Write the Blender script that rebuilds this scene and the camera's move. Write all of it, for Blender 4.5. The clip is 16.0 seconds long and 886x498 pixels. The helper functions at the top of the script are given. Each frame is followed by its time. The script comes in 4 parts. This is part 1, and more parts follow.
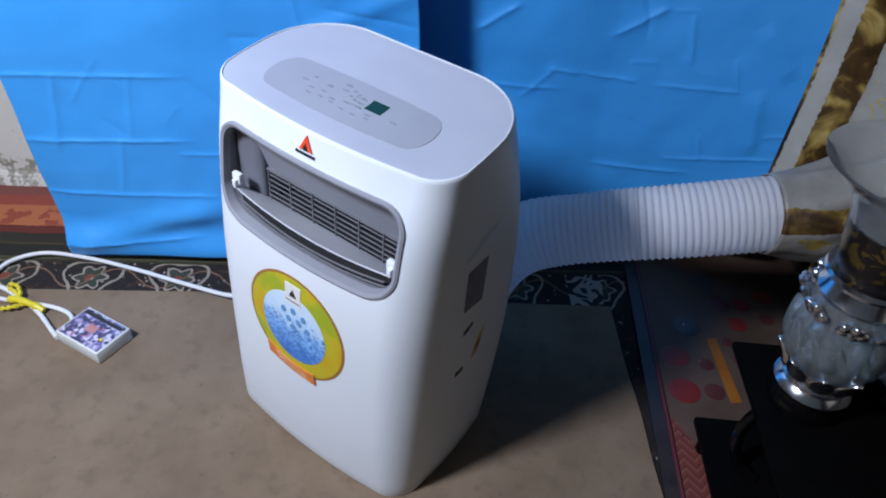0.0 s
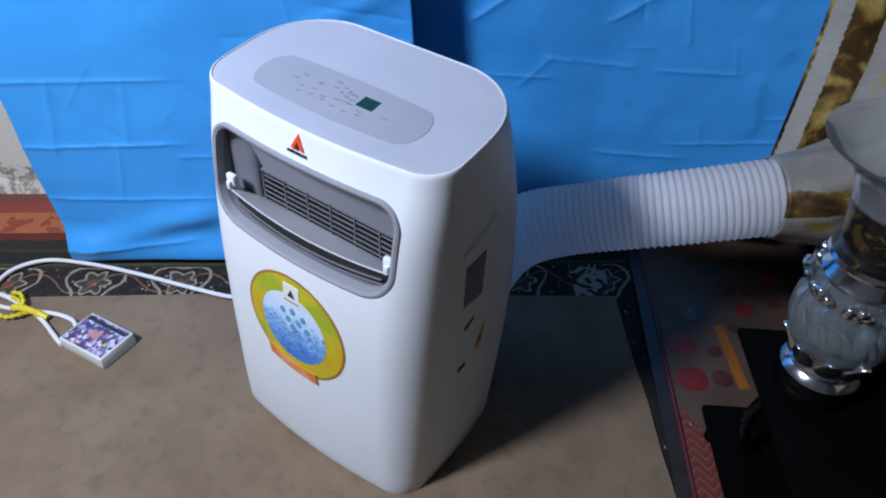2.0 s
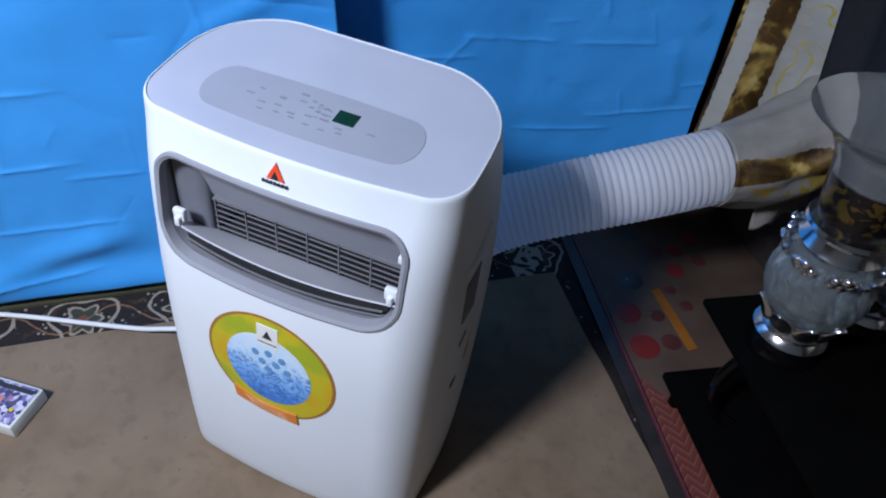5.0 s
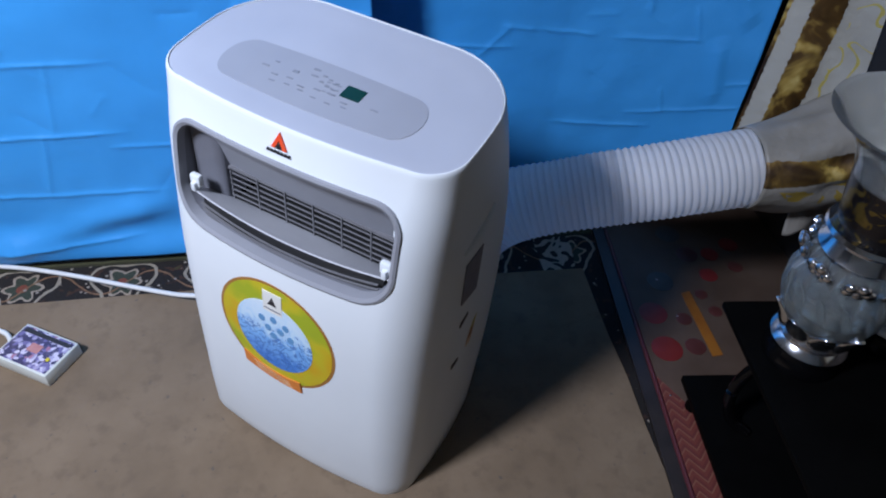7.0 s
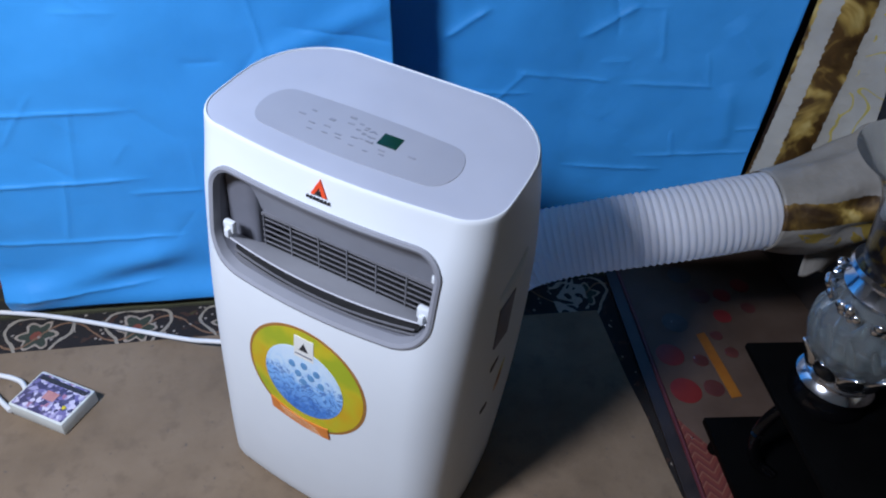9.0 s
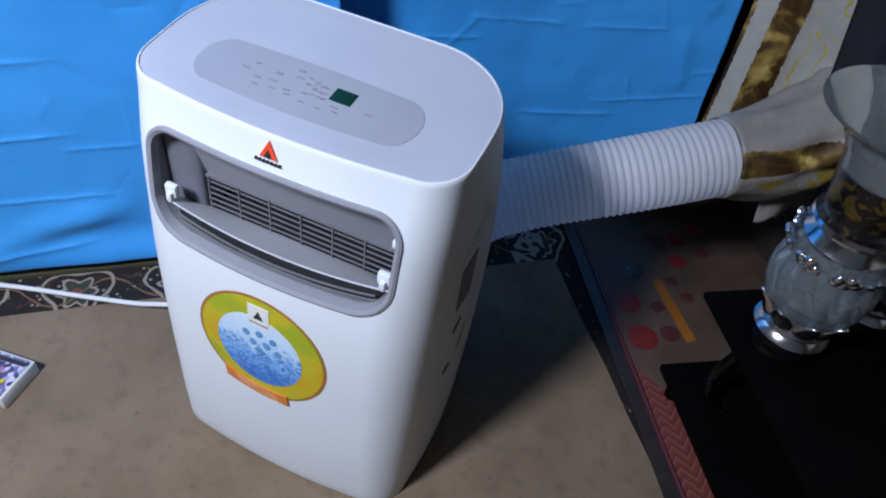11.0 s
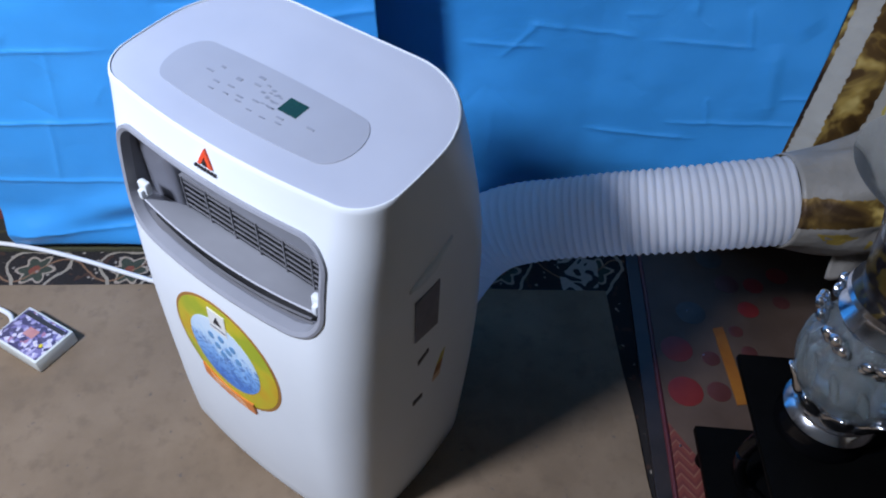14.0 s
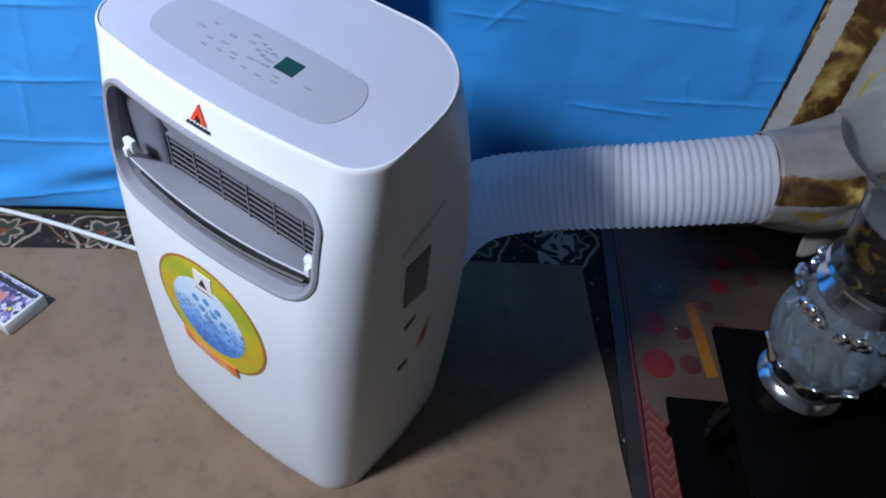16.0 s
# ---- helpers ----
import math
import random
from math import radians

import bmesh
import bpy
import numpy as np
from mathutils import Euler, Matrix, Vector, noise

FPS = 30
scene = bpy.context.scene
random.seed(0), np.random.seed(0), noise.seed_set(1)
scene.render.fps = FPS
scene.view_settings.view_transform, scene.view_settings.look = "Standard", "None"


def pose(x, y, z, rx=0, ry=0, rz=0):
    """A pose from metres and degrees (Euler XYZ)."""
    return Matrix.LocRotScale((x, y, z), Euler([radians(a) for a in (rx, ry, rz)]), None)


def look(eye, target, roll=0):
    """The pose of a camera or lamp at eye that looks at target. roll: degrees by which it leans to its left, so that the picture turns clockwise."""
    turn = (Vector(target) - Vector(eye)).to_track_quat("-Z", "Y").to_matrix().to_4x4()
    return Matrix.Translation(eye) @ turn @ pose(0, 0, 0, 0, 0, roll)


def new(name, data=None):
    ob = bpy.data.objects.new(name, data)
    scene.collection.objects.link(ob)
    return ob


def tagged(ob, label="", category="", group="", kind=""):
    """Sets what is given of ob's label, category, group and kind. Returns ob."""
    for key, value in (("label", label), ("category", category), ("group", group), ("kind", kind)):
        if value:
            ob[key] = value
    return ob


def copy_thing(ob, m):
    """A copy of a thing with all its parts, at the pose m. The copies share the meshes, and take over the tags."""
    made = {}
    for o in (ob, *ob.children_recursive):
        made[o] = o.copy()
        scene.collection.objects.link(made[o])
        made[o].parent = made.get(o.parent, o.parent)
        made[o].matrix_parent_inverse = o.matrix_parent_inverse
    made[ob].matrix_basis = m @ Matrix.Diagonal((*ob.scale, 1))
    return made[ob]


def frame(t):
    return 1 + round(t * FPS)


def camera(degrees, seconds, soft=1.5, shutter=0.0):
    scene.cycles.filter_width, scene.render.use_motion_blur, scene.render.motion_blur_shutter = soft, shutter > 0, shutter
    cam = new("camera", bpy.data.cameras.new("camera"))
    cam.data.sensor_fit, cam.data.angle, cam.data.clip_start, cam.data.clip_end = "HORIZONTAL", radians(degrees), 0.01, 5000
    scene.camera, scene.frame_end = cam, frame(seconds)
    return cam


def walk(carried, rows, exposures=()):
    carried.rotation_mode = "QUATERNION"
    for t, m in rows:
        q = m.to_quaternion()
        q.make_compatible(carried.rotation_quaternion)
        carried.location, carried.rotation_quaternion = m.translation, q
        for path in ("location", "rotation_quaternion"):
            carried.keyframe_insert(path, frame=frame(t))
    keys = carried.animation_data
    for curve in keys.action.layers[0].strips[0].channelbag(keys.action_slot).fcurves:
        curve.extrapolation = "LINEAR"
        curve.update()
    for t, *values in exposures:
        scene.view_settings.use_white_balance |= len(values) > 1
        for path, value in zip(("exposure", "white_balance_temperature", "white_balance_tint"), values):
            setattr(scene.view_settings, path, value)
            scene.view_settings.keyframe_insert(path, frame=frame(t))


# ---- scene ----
cam = camera(64.0, 16.0, soft=2.0)
PATH = [
    (0, (0.1514, -0.8591, 1.2010), (0.2340, 0.6827, -0.0700), 3.50),
    (0.5, (0.1493, -0.8587, 1.1990), (0.2346, 0.6835, -0.0710), 3.70),
    (1, (0.1486, -0.8595, 1.1940), (0.2249, 0.6657, -0.0970), 3.70),
    (1.5, (0.1499, -0.8579, 1.1970), (0.2093, 0.6649, -0.0980), 3.10),
    (2, (0.1679, -0.8490, 1.1970), (0.2277, 0.6811, -0.0900), 1.10),
    (2.5, (0.2023, -0.8349, 1.1950), (0.2257, 0.6801, -0.1110), -0.60),
    (3, (0.1979, -0.8191, 1.1830), (0.2111, 0.6673, -0.1540), 1.40),
    (3.5, (0.1446, -0.7801, 1.1870), (0.3210, 0.7135, -0.1310), 2.90),
    (4, (0.0681, -0.7388, 1.2020), (0.4322, 0.7048, -0.1340), 3.90),
    (4.5, (-0.0054, -0.7134, 1.1990), (0.4545, 0.6780, -0.1620), 5.20),
    (4.7, (-0.0176, -0.7080, 1.1990), (0.4462, 0.6868, -0.1570), 5.20),
    (6.8, (0.0681, -0.7488, 1.1960), (0.3783, 0.6715, -0.1780), 3.70),
    (7, (0.0673, -0.7532, 1.1930), (0.3491, 0.6760, -0.1770), 3.90),
    (7.5, (0.0575, -0.7595, 1.1930), (0.2732, 0.6932, -0.1650), 4.20),
    (8, (0.0473, -0.7581, 1.1950), (0.2488, 0.6990, -0.1590), 4.40),
    (8.5, (0.0413, -0.7561, 1.1980), (0.2836, 0.7004, -0.1510), 4.20),
    (9, (0.0077, -0.7458, 1.1980), (0.3243, 0.7561, -0.0840), 4.00),
    (9.5, (-0.0379, -0.7315, 1.1950), (0.4120, 0.7213, -0.1050), 5.80),
    (9.7, (-0.0462, -0.7227, 1.1890), (0.4600, 0.6902, -0.1330), 6.60),
    (12, (0.1261, -0.6785, 1.1910), (0.3238, 0.6939, -0.2510), 3.00),
    (12.5, (0.2111, -0.6637, 1.1800), (0.2110, 0.6837, -0.2980), -1.00),
    (13, (0.2549, -0.6554, 1.1700), (0.2247, 0.6671, -0.3300), -1.50),
    (13.5, (0.2595, -0.6476, 1.1800), (0.2169, 0.7381, -0.2620), -2.00),
    (14, (0.2543, -0.6462, 1.1790), (0.2843, 0.7612, -0.2420), 1.00),
    (14.5, (0.2529, -0.6514, 1.1790), (0.2926, 0.7737, -0.2240), 0.70),
    (15, (0.2341, -0.6547, 1.1800), (0.1667, 0.7496, -0.2430), -1.60),
    (15.5, (0.2213, -0.6601, 1.1790), (0.2459, 0.7450, -0.2440), 2.00),
    (16, (0.2185, -0.6605, 1.1690), (0.3540, 0.7024, -0.2890), 5.50),
]
walk(cam, [(t, look(eye, target, roll)) for t, eye, target, roll in PATH], [(0.0, 0.02), (4.5, -0.06), (9.5, -0.08), (12.0, -0.06), (14.0, 0.14), (16.0, 0.03)])

# ---- world and lamps ----
world = bpy.data.worlds.new("world")
scene.world = world
world.use_nodes = True
world.node_tree.nodes["Background"].inputs[0].default_value = (0.6, 0.75, 1.0, 1)
world.node_tree.nodes["Background"].inputs[1].default_value = 0.015


def area_lamp(name, eye, target, size, watts, colour):
    data = bpy.data.lights.new(name, "AREA")
    data.shape, data.size, data.energy, data.color = "DISK", size, watts, colour
    data.spread = radians(140)
    ob = new(name, data)
    ob.matrix_world = look(eye, target)
    return ob


LAMP = (-1.08, -0.78, 2.10)
area_lamp("ceiling_lamp_light", LAMP, (-0.45, 0.35, 0.15), 0.34, 49.5, (0.71, 0.775, 0.975))


# ---- helpers for meshes and materials ----
def finish(bm, smooth=True, angle=40):
    bmesh.ops.recalc_face_normals(bm, faces=bm.faces)
    for f in bm.faces:
        f.smooth = smooth
    if smooth:
        for e in bm.edges:
            if len(e.link_faces) == 2 and e.calc_face_angle(0) > radians(angle):
                e.smooth = False


def part(name, bm, material, parent=None, label="", smooth=True, angle=40):
    finish(bm, smooth, angle)
    me = bpy.data.meshes.new(name)
    bm.to_mesh(me)
    bm.free()
    me.materials.append(material)
    ob = new(name, me)
    if parent is not None:
        ob.parent = parent
    if label:
        tagged(ob, label)
    return ob


def thing(name, label, category, m=None, group="", kind=""):
    ob = new(name)
    ob.empty_display_size = 0.05
    if m is not None:
        ob.matrix_world = m
    return tagged(ob, label, category, group, kind)


def box(bm, x0, y0, z0, x1, y1, z1, bevel=0.0, m=None):
    made = bmesh.ops.create_cube(bm, size=1.0)["verts"]
    for v in made:
        v.co = Vector(((x0 + x1) / 2 + v.co.x * (x1 - x0), (y0 + y1) / 2 + v.co.y * (y1 - y0), (z0 + z1) / 2 + v.co.z * (z1 - z0)))
    if bevel:
        edges = list({e for v in made for e in v.link_edges})
        made = bmesh.ops.bevel(bm, geom=edges, offset=bevel, segments=2, profile=0.5, affect="EDGES")["verts"]
    if m is not None:
        bmesh.ops.transform(bm, matrix=m, verts=list({v for v in made}))
    return bm


def skin(bm, rings, closed=True, cap=True):
    """Joins rings of points of one length by quads."""
    vs = [[bm.verts.new(p) for p in r] for r in rings]
    n = len(rings[0])
    for a, b in zip(vs, vs[1:]):
        for i in range(n if closed else n - 1):
            j = (i + 1) % n
            bm.faces.new((a[i], a[j], b[j], b[i]))
    if cap and closed:
        bm.faces.new(vs[0][::-1])
        bm.faces.new(vs[-1])
    return vs


def lathe(bm, profile, n=48, lobes=0, depth=0.0, centre=(0, 0), cap=True):
    rings = []
    for r, z, *w in profile:
        k = (w[0] if w else 0.0) * depth
        ring = []
        for i in range(n):
            a = 2 * math.pi * i / n
            rr = r * (1 + k * abs(math.cos(lobes * a / 2)) - k if lobes else 1)
            ring.append((centre[0] + rr * math.cos(a), centre[1] + rr * math.sin(a), z))
        rings.append(ring)
    skin(bm, rings, cap=cap)
    return bm


def smooth_path(points, n):
    """Catmull-Rom through the points, n steps a span."""
    p = [Vector(q) for q in points]
    p = [2 * p[0] - p[1]] + p + [2 * p[-1] - p[-2]]
    out = []
    for i in range(1, len(p) - 2):
        for k in range(n):
            t = k / n
            a, b, c, d = p[i - 1], p[i], p[i + 1], p[i + 2]
            out.append(0.5 * (2 * b + (c - a) * t + (2 * a - 5 * b + 4 * c - d) * t * t + (3 * b - a - 3 * c + d) * t ** 3))
    out.append(p[-2])
    return out


def tube(bm, points, radii, n=12, cap=True, squash=None):
    """A tube round a path; radii is one number or one for each point."""
    p = [Vector(q) for q in points]
    if not hasattr(radii, "__len__"):
        radii = [radii] * len(p)
    up = Vector((0, 0, 1))
    rings = []
    for i, q in enumerate(p):
        d = (p[min(i + 1, len(p) - 1)] - p[max(i - 1, 0)]).normalized()
        s = d.cross(up)
        s = s.normalized() if s.length > 1e-4 else Vector((1, 0, 0))
        u = s.cross(d).normalized()
        rings.append([q + radii[i] * (math.cos(2 * math.pi * k / n) * s + math.sin(2 * math.pi * k / n) * u) for k in range(n)])
    skin(bm, rings, cap=cap)
    return bm


def interp(table, z):
    """A smooth curve through the (z, value) rows."""
    n = len(table)
    z = min(max(z, table[0][0]), table[-1][0])
    for i in range(n - 1):
        (z0, v0), (z1, v1) = table[i], table[i + 1]
        if z <= z1:
            h, t = z1 - z0, (z - z0) / (z1 - z0)
            m0 = (v1 - table[i - 1][1]) / (z1 - table[i - 1][0]) if i else (v1 - v0) / h
            m1 = (table[i + 2][1] - v0) / (table[i + 2][0] - z0) if i + 2 < n else (v1 - v0) / h
            return (2 * t ** 3 - 3 * t * t + 1) * v0 + (t ** 3 - 2 * t * t + t) * h * m0 + (3 * t * t - 2 * t ** 3) * v1 + (t ** 3 - t * t) * h * m1
    return table[-1][1]


class Mat:
    """A node material with shorthands."""

    def __init__(self, name, colour, rough=0.5, metal=0.0, **extra):
        self.m = bpy.data.materials.new(name)
        self.m.use_nodes = True
        self.t = self.m.node_tree
        self.b = self.t.nodes["Principled BSDF"]
        self.b.inputs["Base Color"].default_value = (*colour, 1)
        self.b.inputs["Roughness"].default_value = rough
        self.b.inputs["Metallic"].default_value = metal
        for k, v in extra.items():
            self.b.inputs[k.replace("_", " ")].default_value = v
        self.coords = self.t.nodes.new("ShaderNodeTexCoord").outputs["Object"]

    def link(self, a, b):
        self.t.links.new(a, b)

    def node(self, kind, **values):
        n = self.t.nodes.new(kind)
        for k, v in values.items():
            if k in n.inputs:
                n.inputs[k].default_value = v
        return n

    def noise(self, scale, detail=4.0, rough=0.55, distort=0.0, stretch=None):
        n = self.node("ShaderNodeTexNoise", Scale=scale, Detail=detail, Roughness=rough, Distortion=distort)
        if stretch:
            mp = self.t.nodes.new("ShaderNodeMapping")
            mp.inputs["Scale"].default_value = stretch
            self.link(self.coords, mp.inputs[0])
            self.link(mp.outputs[0], n.inputs["Vector"])
        else:
            self.link(self.coords, n.inputs["Vector"])
        return n.outputs["Fac"]

    def axis(self, k):
        s = self.t.nodes.new("ShaderNodeSeparateXYZ")
        self.link(self.coords, s.inputs[0])
        return s.outputs[k]

    def math(self, op, a, b=None, c=None):
        n = self.t.nodes.new("ShaderNodeMath")
        n.operation = op
        for i, v in enumerate((a, b, c)):
            if v is None:
                continue
            if isinstance(v, (int, float)):
                n.inputs[i].default_value = v
            else:
                self.link(v, n.inputs[i])
        return n.outputs[0]

    def ramp(self, fac, stops, constant=False):
        n = self.t.nodes.new("ShaderNodeValToRGB")
        n.color_ramp.interpolation = "CONSTANT" if constant else "LINEAR"
        e = n.color_ramp.elements
        while len(e) < len(stops):
            e.new(0.5)
        for k, (pos, col) in zip(e, stops):
            k.position, k.color = pos, (*col, 1) if len(col) == 3 else col
        self.link(fac, n.inputs[0])
        return n.outputs["Color"]

    def mix(self, fac, a, b, mode="MIX"):
        n = self.t.nodes.new("ShaderNodeMix")
        n.data_type, n.blend_type = "RGBA", mode
        for sock, v in ((n.inputs[0], fac), (n.inputs[6], a), (n.inputs[7], b)):
            if isinstance(v, (int, float)):
                sock.default_value = v
            elif isinstance(v, tuple):
                sock.default_value = (*v, 1)
            else:
                self.link(v, sock)
        return n.outputs[2]

    def colour(self, sock):
        self.link(sock, self.b.inputs["Base Color"])
        return self

    def rough(self, sock, low, high):
        n = self.node("ShaderNodeMapRange")
        n.inputs[3].default_value, n.inputs[4].default_value = low, high
        self.link(sock, n.inputs[0])
        self.link(n.outputs[0], self.b.inputs["Roughness"])
        return self

    def bump(self, sock, strength=0.3, distance=0.002):
        n = self.t.nodes.new("ShaderNodeBump")
        n.inputs["Strength"].default_value, n.inputs["Distance"].default_value = strength, distance
        self.link(sock, n.inputs["Height"])
        prev = self.b.inputs["Normal"]
        if prev.is_linked:
            self.link(prev.links[0].from_socket, n.inputs["Normal"])
        self.link(n.outputs[0], prev)
        return self


def mottled(name, a, b, scale, rough=0.6, metal=0.0, bump=0.0, fine=200.0, dist=0.001, **extra):
    m = Mat(name, a, rough, metal, **extra)
    big = m.noise(scale)
    m.colour(m.ramp(big, [(0.3, a), (0.7, b)]))
    m.rough(m.noise(scale * 3), rough * 0.85, min(1.0, rough * 1.15))
    if bump:
        m.bump(m.noise(fine), bump, dist)
    return m


# ---- materials ----
def carpet_material():
    """Dark machine-woven carpet: black floral border, olive guard stripes, red and orange outer band."""
    m = Mat("carpet_pile", (0.02, 0.015, 0.012), 0.95)
    wob = m.noise(14, 3)
    x = m.math("ADD", m.axis(0), m.math("MULTIPLY", m.math("SUBTRACT", wob, 0.5), 0.03))
    y = m.math("ADD", m.axis(1), m.math("MULTIPLY", m.math("SUBTRACT", m.noise(17, 3), 0.5), 0.012))
    cell = 0.21
    cx = m.math("SUBTRACT", m.math("MULTIPLY", m.math("FRACT", m.math("DIVIDE", m.math("ADD", x, 5.155), cell)), cell), cell / 2)
    cy = m.math("SUBTRACT", y, 0.455)
    r = m.math("SQRT", m.math("ADD", m.math("MULTIPLY", cx, cx), m.math("MULTIPLY", cy, cy)))
    th = m.math("ARCTAN2", cy, cx)

    def band(v, centre, half):
        return m.math("LESS_THAN", m.math("ABSOLUTE", m.math("SUBTRACT", v, centre)), half)

    petal = m.math("MULTIPLY", m.math("ADD", 1.0, m.math("MULTIPLY", m.math("COSINE", m.math("MULTIPLY", th, 6.0)), 0.22)), 0.036)
    rp = m.math("SUBTRACT", r, petal)
    vine = m.math("SUBTRACT", cy, m.math("MULTIPLY", m.math("SINE", m.math("MULTIPLY", x, 2 * math.pi / cell)), 0.034))
    arc = m.math("SUBTRACT", r, m.math("ADD", 0.066, m.math("MULTIPLY", m.math("SINE", m.math("MULTIPLY", th, 3.0)), 0.012)))
    col = m.ramp(m.noise(40, 2), [(0.4, (0.012, 0.009, 0.008)), (0.62, (0.045, 0.02, 0.012)), (0.72, (0.05, 0.055, 0.02))], True)
    col = m.mix(m.math("LESS_THAN", rp, 0.0), col, (0.035, 0.045, 0.03))
    col = m.mix(band(rp, 0.0, 0.0036), col, (0.32, 0.26, 0.2))
    col = m.mix(m.math("LESS_THAN", r, 0.013), col, (0.18, 0.05, 0.03))
    col = m.mix(band(vine, 0.0, 0.0026), col, (0.2, 0.11, 0.06))
    col = m.mix(band(arc, 0.0, 0.0036), col, (0.30, 0.26, 0.2))
    spots = m.node("ShaderNodeTexVoronoi", Scale=55.0)
    m.link(m.coords, spots.inputs["Vector"])
    dots = m.math("MULTIPLY", m.math("LESS_THAN", spots.outputs["Distance"], 0.2), m.math("GREATER_THAN", m.noise(23, 1), 0.52))
    col = m.mix(dots, col, (0.28, 0.24, 0.2))
    block = m.math("MULTIPLY", m.math("GREATER_THAN", x, 0.545), m.math("LESS_THAN", x, 0.63))
    blob = m.math("GREATER_THAN", m.math("ABSOLUTE", m.math("SUBTRACT", m.noise(19, 1, 0.5, 0.8), 0.5)), 0.06)
    col = m.mix(block, col, m.mix(blob, (0.34, 0.31, 0.26), (0.02, 0.016, 0.014)))
    stripes = m.ramp(m.math("MULTIPLY", m.math("ADD", y, m.math("MULTIPLY", m.noise(60, 1), 0.004)), 1.0), [
        (0.0, (0, 0, 0)), (0.512, (0.03, 0.03, 0.012)), (0.522, (0.06, 0.06, 0.025)), (0.531, (0.012, 0.012, 0.008)), (0.575, (0.05, 0.04, 0.012)),
        (0.585, (0.02, 0.018, 0.01)), (0.625, (0.12, 0.02, 0.012)), (0.655, (0.42, 0.13, 0.05)), (0.745, (0.28, 0.055, 0.035)), (0.79, (0.2, 0.06, 0.045))], True)
    motif = m.math("GREATER_THAN", m.noise(22, 2), 0.56)
    inside = m.math("MULTIPLY", m.math("GREATER_THAN", y, 0.657), m.math("LESS_THAN", y, 0.745))
    stripes = m.mix(m.math("MULTIPLY", motif, inside), stripes, (0.28, 0.06, 0.03))
    col = m.mix(m.math("GREATER_THAN", y, 0.512), col, stripes)
    m.colour(m.mix(0.35, col, m.ramp(m.noise(260, 2), [(0.3, (0.35, 0.35, 0.35)), (0.7, (1, 1, 1))]), "MULTIPLY"))
    return m.bump(m.noise(420, 2), 0.6, 0.003).m


def rug_material():
    m = Mat("beige_felt", (0.3, 0.25, 0.2), 0.96)
    col = m.ramp(m.noise(5, 5, 0.6), [(0.3, (0.152, 0.107, 0.066)), (0.5, (0.190, 0.135, 0.085)), (0.72, (0.222, 0.161, 0.104))])
    col = m.mix(m.ramp(m.noise(26, 3, 0.6), [(0.52, (0, 0, 0)), (0.70, (0.6, 0.6, 0.6))]), col, (0.137, 0.098, 0.063))
    col = m.mix(m.ramp(m.noise(60, 1), [(0.72, (0, 0, 0)), (0.78, (0.7, 0.7, 0.7))]), col, (0.1, 0.085, 0.07))
    m.colour(col)
    m.bump(m.noise(600, 2), 0.35, 0.0015)
    return m.bump(m.noise(22, 3), 0.25, 0.006).m


def blue_cloth_material():
    m = Mat("blue_sheet", (0.03, 0.25, 0.66), 0.42, Sheen_Weight=0.05)
    m.colour(m.ramp(m.noise(5, 4), [(0.3, (0.035, 0.295, 0.69)), (0.7, (0.047, 0.338, 0.77))]))
    m.rough(m.noise(30), 0.38, 0.55)
    m.bump(m.noise(16, 4, 0.55), 0.25, 0.006)
    return m.bump(m.noise(900, 1), 0.08, 0.0005).m


def brocade_material():
    """Cream satin with shiny brown-gold vertical bands and gold scrollwork; bands run along V of the thing's own x axis."""
    m = Mat("brocade", (0.45, 0.43, 0.38), 0.4)
    m.coords = m.t.nodes.new("ShaderNodeTexCoord").outputs["UV"]
    edge = m.math("MULTIPLY", m.math("SUBTRACT", m.noise(110, 1), 0.5), 0.010)
    x = m.math("ADD", m.axis(0), edge)
    k = m.math("FRACT", m.math("DIVIDE", m.math("ADD", x, 0.157), 0.20))
    gold = m.ramp(k, [(0.0, (1, 1, 1)), (0.26, (0, 0, 0))], True)
    wave = m.noise(11, 3, 0.5, 1.2)
    scroll = m.math("MULTIPLY", m.math("LESS_THAN", m.math("ABSOLUTE", m.math("SUBTRACT", m.noise(9, 0, 0.5, 2.5), 0.5)), 0.022), m.math("MULTIPLY", m.math("GREATER_THAN", k, 0.34), m.math("LESS_THAN", k, 0.74)))
    hem = m.math("LESS_THAN", x, 0.007)
    mask = m.math("MAXIMUM", m.math("MAXIMUM", gold, hem), scroll)
    # gold reflections on the brown bands are painted as bright noise patches
    goldcol = m.ramp(wave, [(0.36, (0.035, 0.018, 0.008)), (0.52, (0.11, 0.06, 0.018)), (0.60, (0.42, 0.28, 0.07)), (0.70, (0.72, 0.56, 0.2))])
    cream = m.ramp(m.noise(6), [(0.3, (0.30, 0.29, 0.25)), (0.7, (0.42, 0.41, 0.36))])
    m.colour(m.mix(mask, cream, m.mix(scroll, goldcol, (0.55, 0.45, 0.12))))
    m.link(m.math("MULTIPLY", mask, 0.35), m.b.inputs["Metallic"])
    r = m.node("ShaderNodeMapRange")
    r.inputs[3].default_value, r.inputs[4].default_value = 0.55, 0.28
    m.link(mask, r.inputs[0])
    m.link(r.outputs[0], m.b.inputs["Roughness"])
    m.bump(m.noise(28, 3), 0.4, 0.008)
    return m.bump(m.noise(700, 1), 0.2, 0.001).m


